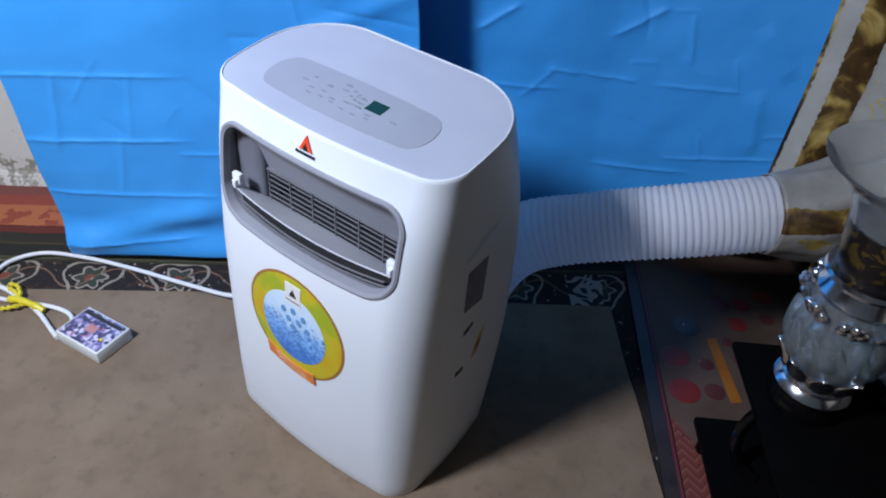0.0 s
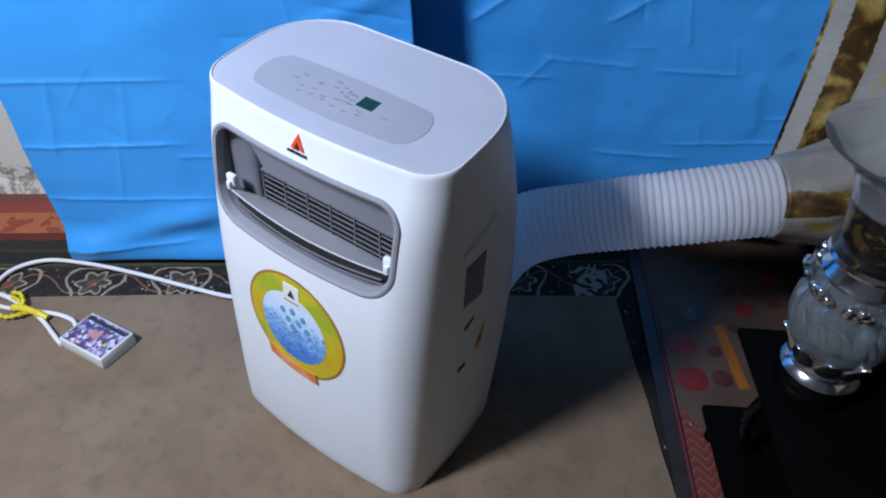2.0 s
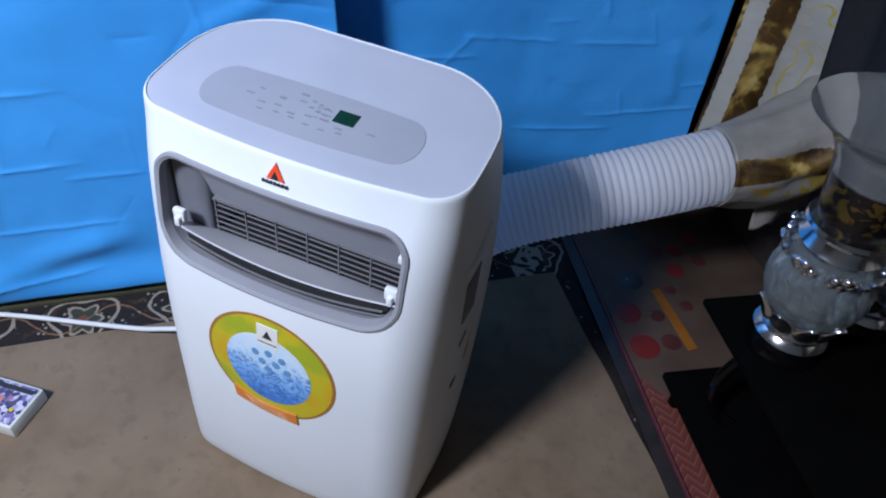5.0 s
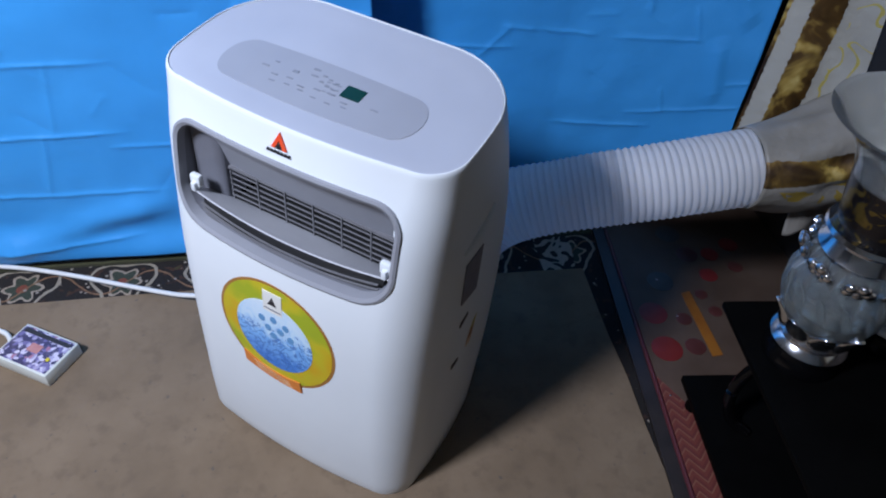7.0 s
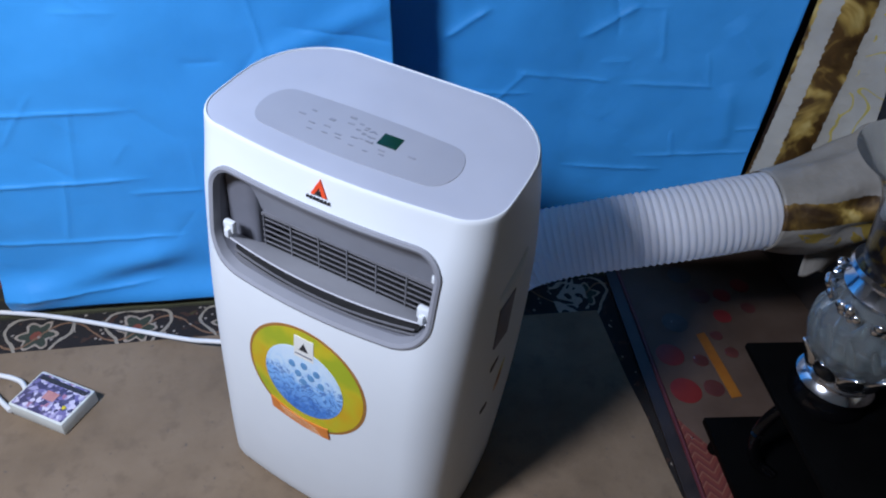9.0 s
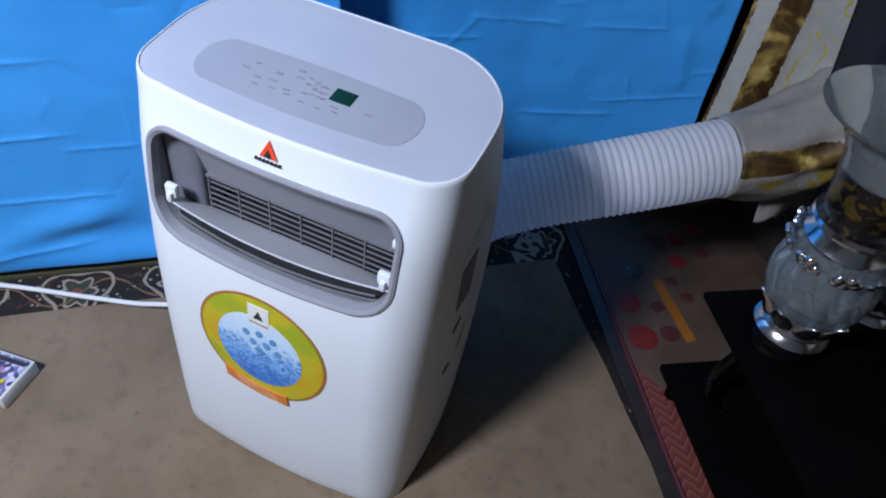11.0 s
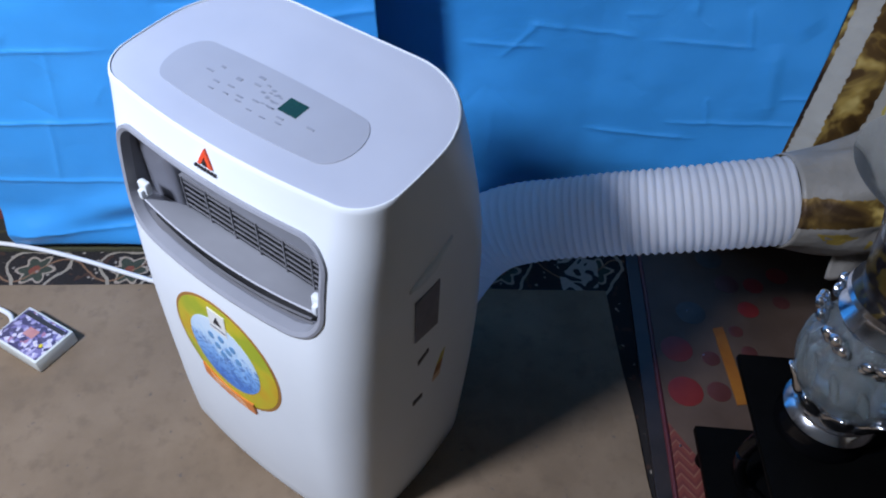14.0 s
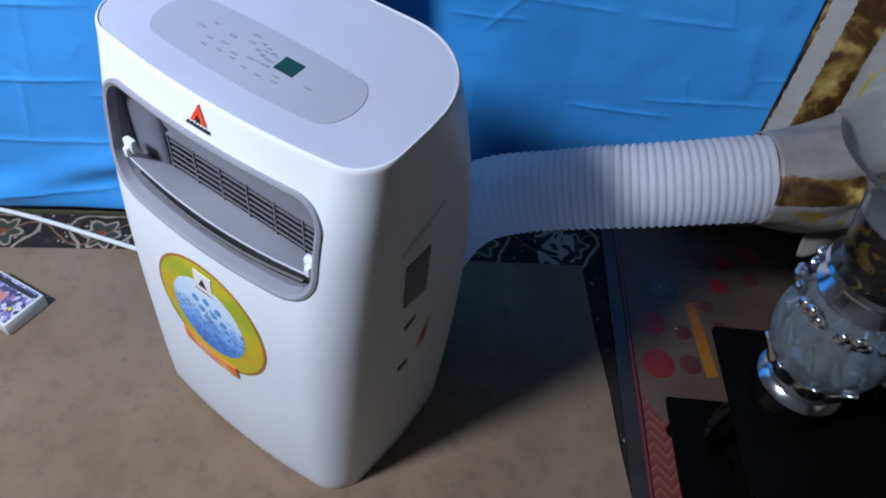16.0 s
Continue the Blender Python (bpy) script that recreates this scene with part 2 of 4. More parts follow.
def mat_cover_material():
    """Greyed pink oilcloth under clear film, with a zigzag border."""
    m = Mat("oilcloth", (0.2, 0.14, 0.11), 0.48, Specular_IOR_Level=0.25)
    x, y = m.axis(0), m.axis(1)
    zig = m.math("PINGPONG", m.math("MULTIPLY", x, 1.0), 0.022)
    k = m.math("FRACT", m.math("DIVIDE", m.math("ADD", y, m.math("MULTIPLY", zig, 1.2)), 0.022))
    chev = m.ramp(k, [(0.0, (0.15, 0.04, 0.03)), (0.45, (0.20, 0.09, 0.06)), (0.62, (0.12, 0.03, 0.026))], True)
    plain = m.ramp(m.noise(9, 4), [(0.35, (0.075, 0.047, 0.032)), (0.65, (0.105, 0.070, 0.050))])
    m.colour(m.mix(m.math("LESS_THAN", y, m.math("ADD", 0.215, m.math("MULTIPLY", x, -1.6))), plain, chev))
    return m.bump(m.noise(20, 3), 0.2, 0.004).m


M_CARPET = carpet_material()
M_RUG = rug_material()
M_BLUE = blue_cloth_material()
M_BROCADE = brocade_material()
M_OILCLOTH = mat_cover_material()


def plaster_material():
    """Old plaster: cream paint, chipped to grey and stained green-brown along its foot."""
    m = Mat("plaster_wall", (0.55, 0.53, 0.46), 0.85)
    col = m.ramp(m.noise(4, 4), [(0.3, (0.54, 0.52, 0.44)), (0.7, (0.64, 0.62, 0.54))])
    up = m.math("ADD", m.axis(2), m.math("MULTIPLY", m.math("SUBTRACT", m.noise(12, 4), 0.5), 0.16))
    chips = m.math("MULTIPLY", m.math("LESS_THAN", up, 0.10), m.math("GREATER_THAN", m.noise(34, 5, 0.65), 0.50))
    col = m.mix(m.math("MULTIPLY", chips, 0.85), col, m.ramp(m.noise(50, 2), [(0.4, (0.20, 0.19, 0.13)), (0.6, (0.34, 0.33, 0.25))]))
    spots = m.math("GREATER_THAN", m.noise(70, 3), 0.68)
    m.colour(m.mix(m.math("MULTIPLY", spots, 0.35), col, (0.25, 0.23, 0.17)))
    m.bump(chips, 0.5, 0.004)
    return m.bump(m.noise(35, 4), 0.4, 0.004).m


M_WALL = plaster_material()
M_WALL_GREY = mottled("grey_wall", (0.13, 0.13, 0.13), (0.18, 0.18, 0.175), 3, 0.85, bump=0.3, fine=40, dist=0.003).m
M_CEIL = mottled("unseen_ceiling_grey", (0.22, 0.22, 0.21), (0.27, 0.27, 0.26), 3, 0.9).m
M_FLOOR = mottled("cement_floor", (0.2, 0.19, 0.18), (0.3, 0.29, 0.27), 6, 0.8, bump=0.2).m
M_WHITE = mottled("white_plastic", (0.735, 0.78, 0.80), (0.775, 0.82, 0.84), 5, 0.38, bump=0.04, fine=900, dist=0.0003).m
M_TOP = mottled("lavender_grey_plastic", (0.405, 0.43, 0.495), (0.445, 0.47, 0.535), 6, 0.45, bump=0.06, fine=900, dist=0.0003).m
M_PANEL = mottled("control_grey", (0.31, 0.325, 0.37), (0.34, 0.355, 0.40), 8, 0.4).m
M_GREY = mottled("grey_plastic", (0.255, 0.265, 0.295), (0.295, 0.305, 0.335), 12, 0.4, bump=0.05, fine=900, dist=0.0003).m
# the frame's grey made darker, with the recess's shade in the colour
M_LINER = mottled("recess_shade_grey", (0.15, 0.155, 0.18), (0.19, 0.195, 0.22), 12, 0.4).m
M_FLAP = mottled("flap_grey", (0.43, 0.44, 0.47), (0.49, 0.50, 0.53), 12, 0.35).m
# black for the outlet's depths: their shade is put into the colour
M_BLACK = mottled("outlet_shade_black", (0.012, 0.012, 0.013), (0.02, 0.02, 0.02), 20, 0.5).m
M_GRILLE = mottled("grille_grey", (0.14, 0.14, 0.15), (0.18, 0.18, 0.19), 20, 0.45).m
M_MARK = mottled("printed_grey", (0.16, 0.165, 0.19), (0.2, 0.2, 0.23), 60, 0.5).m
M_PRINT = mottled("faint_grey_print", (0.21, 0.225, 0.26), (0.26, 0.275, 0.31), 60, 0.5).m
M_INK = mottled("printed_black", (0.015, 0.015, 0.02), (0.03, 0.03, 0.035), 60, 0.45).m
M_LOGO = mottled("printed_red_orange", (0.75, 0.06, 0.02), (0.85, 0.1, 0.03), 80, 0.4).m
M_DISPLAY = mottled("green_display", (0.004, 0.03, 0.016), (0.006, 0.04, 0.02), 60, 0.15).m


def hose_material():
    """Thin white plastic that lets some light through."""
    m = mottled("white_corrugated_plastic", (0.87, 0.87, 0.88), (0.92, 0.92, 0.93), 9, 0.42)
    thin = m.node("ShaderNodeBsdfTranslucent")
    thin.inputs["Color"].default_value = (0.95, 0.95, 0.96, 1)
    both = m.node("ShaderNodeMixShader")
    both.inputs[0].default_value = 0.58
    m.link(m.b.outputs[0], both.inputs[1])
    m.link(thin.outputs[0], both.inputs[2])
    m.link(both.outputs[0], m.t.nodes["Material Output"].inputs["Surface"])
    return m.m


M_HOSE = hose_material()
M_CORD = mottled("white_cord", (0.66, 0.66, 0.64), (0.74, 0.74, 0.72), 30, 0.5).m
M_TIE = mottled("yellow_tape", (0.62, 0.50, 0.02), (0.72, 0.6, 0.04), 60, 0.4).m
M_PINK = mottled("pale_red_print", (0.42, 0.17, 0.17), (0.5, 0.24, 0.22), 60, 0.4).m
M_BOX = mottled("ivory_plastic", (0.58, 0.60, 0.55), (0.66, 0.68, 0.62), 30, 0.45).m
M_CHROME = mottled("chrome", (0.74, 0.75, 0.78), (0.85, 0.86, 0.89), 30, 0.17, 1.0).m
M_SIDE_DARK = mottled("dark_vinyl_side", (0.012, 0.010, 0.010), (0.03, 0.022, 0.02), 20, 0.4).m
M_MAROON = mottled("maroon_piping", (0.07, 0.015, 0.02), (0.1, 0.02, 0.025), 40, 0.45).m
M_BLACK_GLOSS = mottled("black_glass_panel", (0.0015, 0.0015, 0.0015), (0.003, 0.003, 0.003), 10, 0.5, Specular_IOR_Level=0.035).m
M_BLACK_VASE = mottled("black_glazed", (0.0015, 0.0015, 0.002), (0.003, 0.003, 0.0035), 14, 0.16, Specular_IOR_Level=0.35).m
M_NAVY = mottled("navy_black_cloth", (0.002, 0.0025, 0.005), (0.004, 0.005, 0.009), 20, 0.8).m
# dark brown that paints in the shade below hose and curtain
M_PANEL_SHADE = mottled("east_wall_shade", (0.02, 0.014, 0.010), (0.035, 0.024, 0.018), 14, 0.6).m
M_DOT_RED = mottled("dot_red", (0.15, 0.014, 0.013), (0.18, 0.02, 0.018), 30, 0.4).m
M_DOT_GREY = mottled("dot_grey", (0.035, 0.032, 0.03), (0.06, 0.055, 0.05), 30, 0.4).m
M_DOT_BROWN = mottled("dot_brown", (0.07, 0.02, 0.018), (0.10, 0.03, 0.025), 30, 0.4).m
M_ORANGE = mottled("orange_stripe", (0.26, 0.085, 0.012), (0.32, 0.12, 0.017), 30, 0.4).m


def glass_material(name, tint, rough):
    m = Mat(name, tint, rough, 0.0, IOR=1.45, Transmission_Weight=0.92)
    m.rough(m.noise(40), rough * 0.7, rough * 1.4)
    return m.m


M_GLASS = glass_material("pressed_glass", (0.80, 0.87, 0.87), 0.035)
M_CLEAR = glass_material("clear_glass", (0.93, 0.97, 0.97), 0.03)


def dark_gold_material():
    m = Mat("dark_gilt_glass", (0.01, 0.008, 0.006), 0.25)
    k = m.math("GREATER_THAN", m.noise(38, 2, 0.5, 1.5), 0.57)
    m.colour(m.mix(k, (0.008, 0.006, 0.006), (0.16, 0.11, 0.03)))
    m.link(m.math("MULTIPLY", k, 0.7), m.b.inputs["Metallic"])
    return m.m


M_GILT = dark_gold_material()


def sticker_yellow():
    m = Mat("sticker_yellow_green", (0.55, 0.45, 0.02), 0.3)
    g = m.ramp(m.noise(14, 2), [(0.35, (0.62, 0.36, 0.01)), (0.52, (0.55, 0.47, 0.02)), (0.65, (0.36, 0.42, 0.02))])
    return m.colour(g).m


def sticker_water():
    m = Mat("sticker_water_blue", (0.3, 0.55, 0.8), 0.3)
    z = m.math("ADD", m.axis(2), m.math("MULTIPLY", m.math("SUBTRACT", m.noise(60, 3, 0.6, 1.0), 0.5), 0.11))
    base = (m.ramp(m.math("MULTIPLY", m.math("SUBTRACT", z, 0.27), 6.0), [(0.12, (0.06, 0.22, 0.62)), (0.4, (0.22, 0.48, 0.85)), (0.62, (0.55, 0.74, 0.9)), (0.9, (0.68, 0.8, 0.9))]))
    stroke = m.math("LESS_THAN", m.math("ABSOLUTE", m.math("SUBTRACT", m.noise(30, 2, 0.5, 2.2), 0.5)), 0.035)
    low = m.math("LESS_THAN", z, 0.36)
    return m.colour(m.mix(m.math("MULTIPLY", m.math("MULTIPLY", stroke, low), 0.75), base, (0.03, 0.13, 0.42))).m


M_STK_Y, M_STK_W = sticker_yellow(), sticker_water()
M_STK_BROWN = mottled("sticker_brown_rim", (0.32, 0.14, 0.03), (0.38, 0.18, 0.04), 60, 0.35).m
M_STK_RIBBON = mottled("sticker_orange_ribbon", (0.62, 0.18, 0.03), (0.7, 0.24, 0.05), 40, 0.35).m
M_STK_WHITE = mottled("sticker_white", (0.74, 0.74, 0.68), (0.8, 0.8, 0.75), 40, 0.35).m
M_STK_CREAM = mottled("sticker_cream", (0.62, 0.42, 0.26), (0.68, 0.48, 0.3), 40, 0.35).m
M_STK_DROP = mottled("sticker_drop_blue", (0.10, 0.27, 0.5), (0.14, 0.34, 0.58), 60, 0.35).m


def adapter_face():
    m = Mat("adapter_label_print", (0.1, 0.08, 0.2), 0.35)
    v = m.node("ShaderNodeTexVoronoi", Scale=125.0)
    m.link(m.coords, v.inputs["Vector"])
    s = m.t.nodes.new("ShaderNodeSeparateColor")
    m.link(v.outputs["Color"], s.inputs[0])
    return m.colour(m.ramp(s.outputs[0], [(0.0, (0.05, 0.045, 0.11)), (0.25, (0.16, 0.14, 0.30)), (0.45, (0.36, 0.33, 0.50)), (0.62, (0.08, 0.07, 0.14)), (0.76, (0.58, 0.54, 0.66)), (0.93, (0.35, 0.16, 0.24))], True)).m


M_ADAPTER = adapter_face()

# ---- setting ----
# South, west and ceiling are unseen; their places and tones set the bounce light.
WX0, WX1, WY0, WY1, WH = -4.2, 1.16, -2.5, 0.85, 2.95


def setting():
    def wall(name, a, mat, label):
        bm = bmesh.new()
        box(bm, *a)
        return tagged(part(name, bm, mat, smooth=False), label, "wall", kind="structure")

    wall("wall_north", (WX0, WY1, 0, WX1, WY1 + 0.15, WH), M_WALL, "off-white rough plaster wall behind the hanging sheets")
    wall("wall_south", (WX0, WY0 - 0.15, 0, WX1, WY0, WH), M_WALL, "unseen off-white wall, added to close the room and bounce light")
    wall("wall_west", (WX0 - 0.15, WY0 - 0.15, 0, WX0, WY1 + 0.15, WH), M_WALL_GREY, "unseen grey wall, added to close the room with little bounce")
    wall("wall_east", (WX1, WY0 - 0.15, 0, WX1 + 0.15, WY1 + 0.15, WH), M_PANEL_SHADE, "wall behind the brocade curtain, coloured dark brown for shade")
    bm = bmesh.new()
    box(bm, WX0 - 0.15, WY0 - 0.15, -0.12, WX1 + 0.15, WY1 + 0.15, -0.016)
    tagged(part("floor", bm, M_FLOOR, smooth=False), "cement floor under the carpets", "floor", kind="structure")
    bm = bmesh.new()
    box(bm, WX0 - 0.15, WY0 - 0.15, WH, WX1 + 0.15, WY1 + 0.15, WH + 0.12)
    tagged(part("ceiling", bm, M_CEIL, smooth=False), "unseen ceiling, added in grey to limit bounced light", "ceiling", kind="structure")
    bm = bmesh.new()
    rings = []
    for k in range(401):
        x = WX0 + (WX1 - WX0) * k / 400
        out, top = 0.010 + 0.008 * noise.noise((x * 14, 0, 1)), 0.036 + 0.018 * noise.noise((x * 9, 3, 0)) + 0.008 * noise.noise((x * 40, 7, 0))
        rings.append([(x, WY1 + 0.002, -0.004), (x, WY1 - out - 0.006, -0.004), (x, WY1 - out, top * 0.6), (x, WY1 - 0.3 * out, top), (x, WY1 + 0.002, top)])
    skin(bm, rings)
    tagged(part("baseboard", bm, M_WALL), "chipped uneven plaster foot along the wall", "baseboard", kind="structure")


setting()


def woven_carpet():
    bm = bmesh.new()
    box(bm, WX0 + 0.1, WY0 + 0.1, -0.016, WX1 - 0.01, WY1 - 0.015, -0.003, 0.002)
    tagged(part("carpet", bm, M_CARPET, smooth=False), "dark woven carpet with floral border and red orange bands", "carpet")


woven_carpet()


def felt_rug():
    """Beige rug over the carpet, with a slightly uneven rim."""
    bm = bmesh.new()
    nx, ny = 90, 80
    x0, y0, x1 = -1.9, -2.0, 0.638
    grid = []
    for j in range(ny + 1):
        row = []
        for i in range(nx + 1):
            x = x0 + (x1 - x0) * i / nx
            back = 0.409 - 0.013 * max(0.0, -0.3 - x) - 0.026 * max(0.0, x + 0.1)
            y = y0 + (back - y0) * j / ny
            wob = 0.003 * noise.noise((x * 9, y * 9, 0.3))
            if i == nx:
                x += wob
            if j == ny:
                y += wob
            z = 0.0015 + 0.0012 * noise.noise((x * 6, y * 6, 1.7))
            row.append(bm.verts.new((x, y, z)))
        grid.append(row)
    for j in range(ny):
        for i in range(nx):
            bm.faces.new((grid[j][i], grid[j][i + 1], grid[j + 1][i + 1], grid[j + 1][i]))
    edge = [e for e in bm.edges if e.is_boundary]
    low = bmesh.ops.extrude_edge_only(bm, edges=edge)["geom"]
    for v in low:
        if isinstance(v, bmesh.types.BMVert):
            v.co.z = -0.003
    tagged(part("rug", bm, M_RUG), "worn beige felt rug with stains, lying on the carpet", "rug")


felt_rug()


def fold(x, z, xa, za, xb, zb, high, wide):
    """Height of a packing crease along a line: a sharp ridge that dies away at both ends."""
    dx, dz = xb - xa, zb - za
    n = math.hypot(dx, dz)
    t = ((x - xa) * dx + (z - za) * dz) / (n * n)
    if t < -0.15 or t > 1.15:
        return 0.0
    q = (-(x - xa) * dz + (z - za) * dx) / n + 0.0022 * noise.noise((x * 21, z * 21, xa))
    if abs(q) > 6 * wide:
        return 0.0
    ends = min(1.0, (t + 0.15) / 0.25, (1.15 - t) / 0.25)
    if wide > 0.012:
        return high * ends * math.exp(-(q / (1.6 * wide)) ** 2)
    return high * ends * math.exp(-abs(q) / wide) * (1.0 if q > 0 else 0.8)


def hanging_sheet(name, x0, x1, y, z0, z1, seed, label, creases, lean=0.0, back=0.0, pull=0.0):
    """A blue sheet with sharp packing creases, soft bulges and a slack hem; pull draws its right end forward and up."""
    bm = bmesh.new()
    nx, low, high = 230, 230, 40
    rng = random.Random(int(seed))
    extra = []
    for k in range(22):
        ax, az = rng.uniform(x0, x1), rng.uniform(0.2, 1.2)
        turn, half = rng.choice((0.0, 0.05, 1.52, 0.9, -0.7)), rng.uniform(0.025, 0.07)
        extra.append((ax - half * math.cos(turn), az - half * math.sin(turn), ax + half * math.cos(turn), az + half * math.sin(turn), rng.choice((-1, 1)) * rng.uniform(0.0008, 0.0022), rng.uniform(0.004, 0.011)))
    lines = list(creases) + extra
    levels = [z0 + (0.74 - z0) * j / low for j in range(low)] + [0.74 + (z1 - 0.74) * j / high for j in range(high + 1)]
    grid = []
    for j, z in enumerate(levels):
        row = []
        w = (z - z0) / (z1 - z0)
        for i in range(nx + 1):
            u = i / nx
            x = x0 + (x1 - x0) * u
            d = 0.011 * noise.noise((x * 2.2, z * 2.2, seed)) + 0.006 * noise.noise((x * 5, z * 6, seed + 3)) + 0.0016 * noise.noise((x * 15, z * 15, seed + 6))
            for f in lines:
                d -= fold(x, z, *f)
            h = max(0.0, 1 - (z - z0) / 0.12)
            d -= 0.010 * h * math.sin(5.2 * (z - z0) / 0.12 + 1.5 * u + 0.6 * noise.noise((x * 3, 0, seed))) + 0.016 * h * h
            hem = 0.012 * noise.noise((x * 3.5, 0.5, seed + 2)) if j == 0 else 0.0
            edge = 0.004 * noise.noise((z * 6, seed, 0)) if i in (0, nx) else 0.0
            p = Vector((x + lean * (z - z0) + edge, y + back * (1 - u) ** 2 + d, z + hem))
            row.append(bm.verts.new(p.lerp(Vector((0.1, -0.82, 1.2)), pull * min(1.0, max(0.0, (u - 0.5) / 0.5)) ** 1.5)))
        grid.append(row)
    for j in range(len(levels) - 1):
        for i in range(nx):
            bm.faces.new((grid[j][i], grid[j][i + 1], grid[j + 1][i + 1], grid[j + 1][i]))
    ob = part(name, bm, M_BLUE, angle=180)
    sol = ob.modifiers.new("thickness", "SOLIDIFY")
    sol.thickness, sol.offset = 0.0012, 0
    return tagged(ob, label, "sheet", "blue sheets hung along the wall")


hanging_sheet("hanging_sheet", -0.705, 0.182, 0.535, 0.022, 1.55, 1.0, "bright blue plastic sheet with packing creases, hung by the wall", [
    (-0.70, 0.338, -0.37, 0.346, 0.0050, 0.0042), (-0.69, 0.196, -0.33, 0.199, 0.0050, 0.0042), (-0.73, 0.494, -0.36, 0.500, 0.0042, 0.0042),
    (-0.36, 0.313, -0.24, 0.312, 0.0036, 0.0042), (-0.60, 0.490, -0.635, 0.330, 0.0045, 0.008), (-0.495, 0.342, -0.525, 0.205, 0.0034, 0.005),
    (-0.44, 0.50, -0.47, 0.35, 0.0024, 0.006), (-0.68, 0.055, -0.32, 0.160, 0.015, 0.020), (-0.69, 0.050, -0.40, 0.075, 0.007, 0.009),
    (-0.06, 0.60, 0.17, 0.70, 0.006, 0.014), (0.02, 0.56, 0.18, 0.585, 0.005, 0.009), (-0.08, 0.74, -0.06, 0.60, 0.003, 0.006), (0.0, 0.66, 0.17, 0.63, -0.004, 0.010)], lean=-0.05)
hanging_sheet("hanging_sheet", 0.10, 1.075, 0.655, 0.03, 1.55, 4.0, "bright blue creased plastic sheet, partly behind the other one", [
    (0.615, 0.243, 0.824, 0.225, 0.0045, 0.0045), (0.80, 0.267, 1.06, 0.268, 0.0042, 0.004), (0.54, 0.485, 0.65, 0.475, 0.0036, 0.0045),
    (0.72, 0.466, 0.90, 0.455, 0.0036, 0.0042), (0.883, 0.53, 0.906, 0.456, 0.0032, 0.004), (0.958, 0.443, 0.99, 0.30, 0.006, 0.014),
    (0.848, 0.33, 0.864, 0.268, 0.003, 0.004), (1.015, 0.334, 1.075, 0.335, 0.0034, 0.004), (0.285, 0.578, 0.367, 0.633, 0.007, 0.010),
    (0.335, 0.444, 0.469, 0.442, 0.0036, 0.0045), (0.455, 0.491, 0.52, 0.484, 0.0034, 0.0045), (0.589, 0.584, 0.69, 0.640, 0.0065, 0.011),
    (0.756, 0.63, 0.775, 0.53, 0.004, 0.007), (0.40, 0.42, 0.465, 0.49, 0.003, 0.006), (0.64, 0.70, 0.66, 0.59, -0.004, 0.008), (0.93, 0.60, 1.02, 0.50, 0.006, 0.016)], lean=0.0, back=0.03, pull=0.10)


def brocade_curtain():
    """Curtain drawn across the corner and on along the east wall; U of its map is the length along the cloth."""
    bm = bmesh.new()
    uv = bm.loops.layers.uv.new("UVMap")
    line = smooth_path([(0.906, 0.393, 0), (0.955, 0.343, 0), (1.01, 0.288, 0), (1.06, 0.225, 0), (1.095, 0.12, 0), (1.105, -0.06, 0), (1.11, -0.45, 0), (1.11, -0.85, 0)], 26)
    run = [0.0]
    for a, b in zip(line, line[1:]):
        run.append(run[-1] + (b - a).length)
    nz, grid = 90, []
    for j in range(nz + 1):
        row = []
        for i, q in enumerate(line):
            low = 0.27 + 0.23 * min(1.0, max(0.0, (run[i] - 0.03) / 0.14))
            z = low + (2.35 - low) * j / nz
            t = line[min(i + 1, len(line) - 1)] - line[max(i - 1, 0)]
            n = Vector((t.y, -t.x, 0)).normalized()
            s = run[i]
            d = 0.010 * min(1.0, s / 0.1) * math.sin(s * 40 + 1.5 * noise.noise((s * 3, z * 1.2, 0))) + 0.014 * noise.noise((s * 6, z * 3, 5))
            slack = 0.035 * max(0.0, 0.62 - z) * (1 - min(1.0, s / 0.3))
            row.append((bm.verts.new(q + n * d + Vector((-slack, 0, z))), s, z))
        grid.append(row)
    for j in range(nz):
        for i in range(len(line) - 1):
            quad = (grid[j][i], grid[j][i + 1], grid[j + 1][i + 1], grid[j + 1][i])
            f = bm.faces.new([v for v, s, z in quad])
            for loop, (v, s, z) in zip(f.loops, quad):
                loop[uv].uv = (s, z)
    ob = part("curtain", bm, M_BROCADE, angle=180)
    sol = ob.modifiers.new("thickness", "SOLIDIFY")
    sol.thickness, sol.offset = 0.0015, 0
    tagged(ob, "cream satin brocade curtain with brown gold bands and scrolls", "curtain")


brocade_curtain()


# ---- portable air conditioner ----
AC = pose(0, 0, 0, 0, 0, -37) @ pose(-0.016, -0.010, 0.0, 0, 2.3, 0)
FRONT = [(0.0, -0.044), (0.12, -0.048), (0.30, -0.046), (0.45, -0.040), (0.60, -0.022), (0.70, -0.001), (0.75, 0.004)]
HALF = [(0.0, 0.220), (0.10, 0.224), (0.25, 0.228), (0.45, 0.229), (0.62, 0.228), (0.75, 0.224)]
BACK = [(0.0, 0.292), (0.3, 0.305), (0.5, 0.296), (0.65, 0.268), (0.75, 0.244)]
SLOPE = 0.13
ROUND_FRONT = [(0.0, 0.060), (0.08, 0.070), (0.2, 0.080), (0.5, 0.080), (0.64, 0.066), (0.72, 0.054), (0.75, 0.054)]
ROUND_BACK = [(0.0, 0.082), (0.5, 0.085), (0.65, 0.105), (0.72, 0.120), (0.75, 0.120)]
SIDE_BOW = 0.005


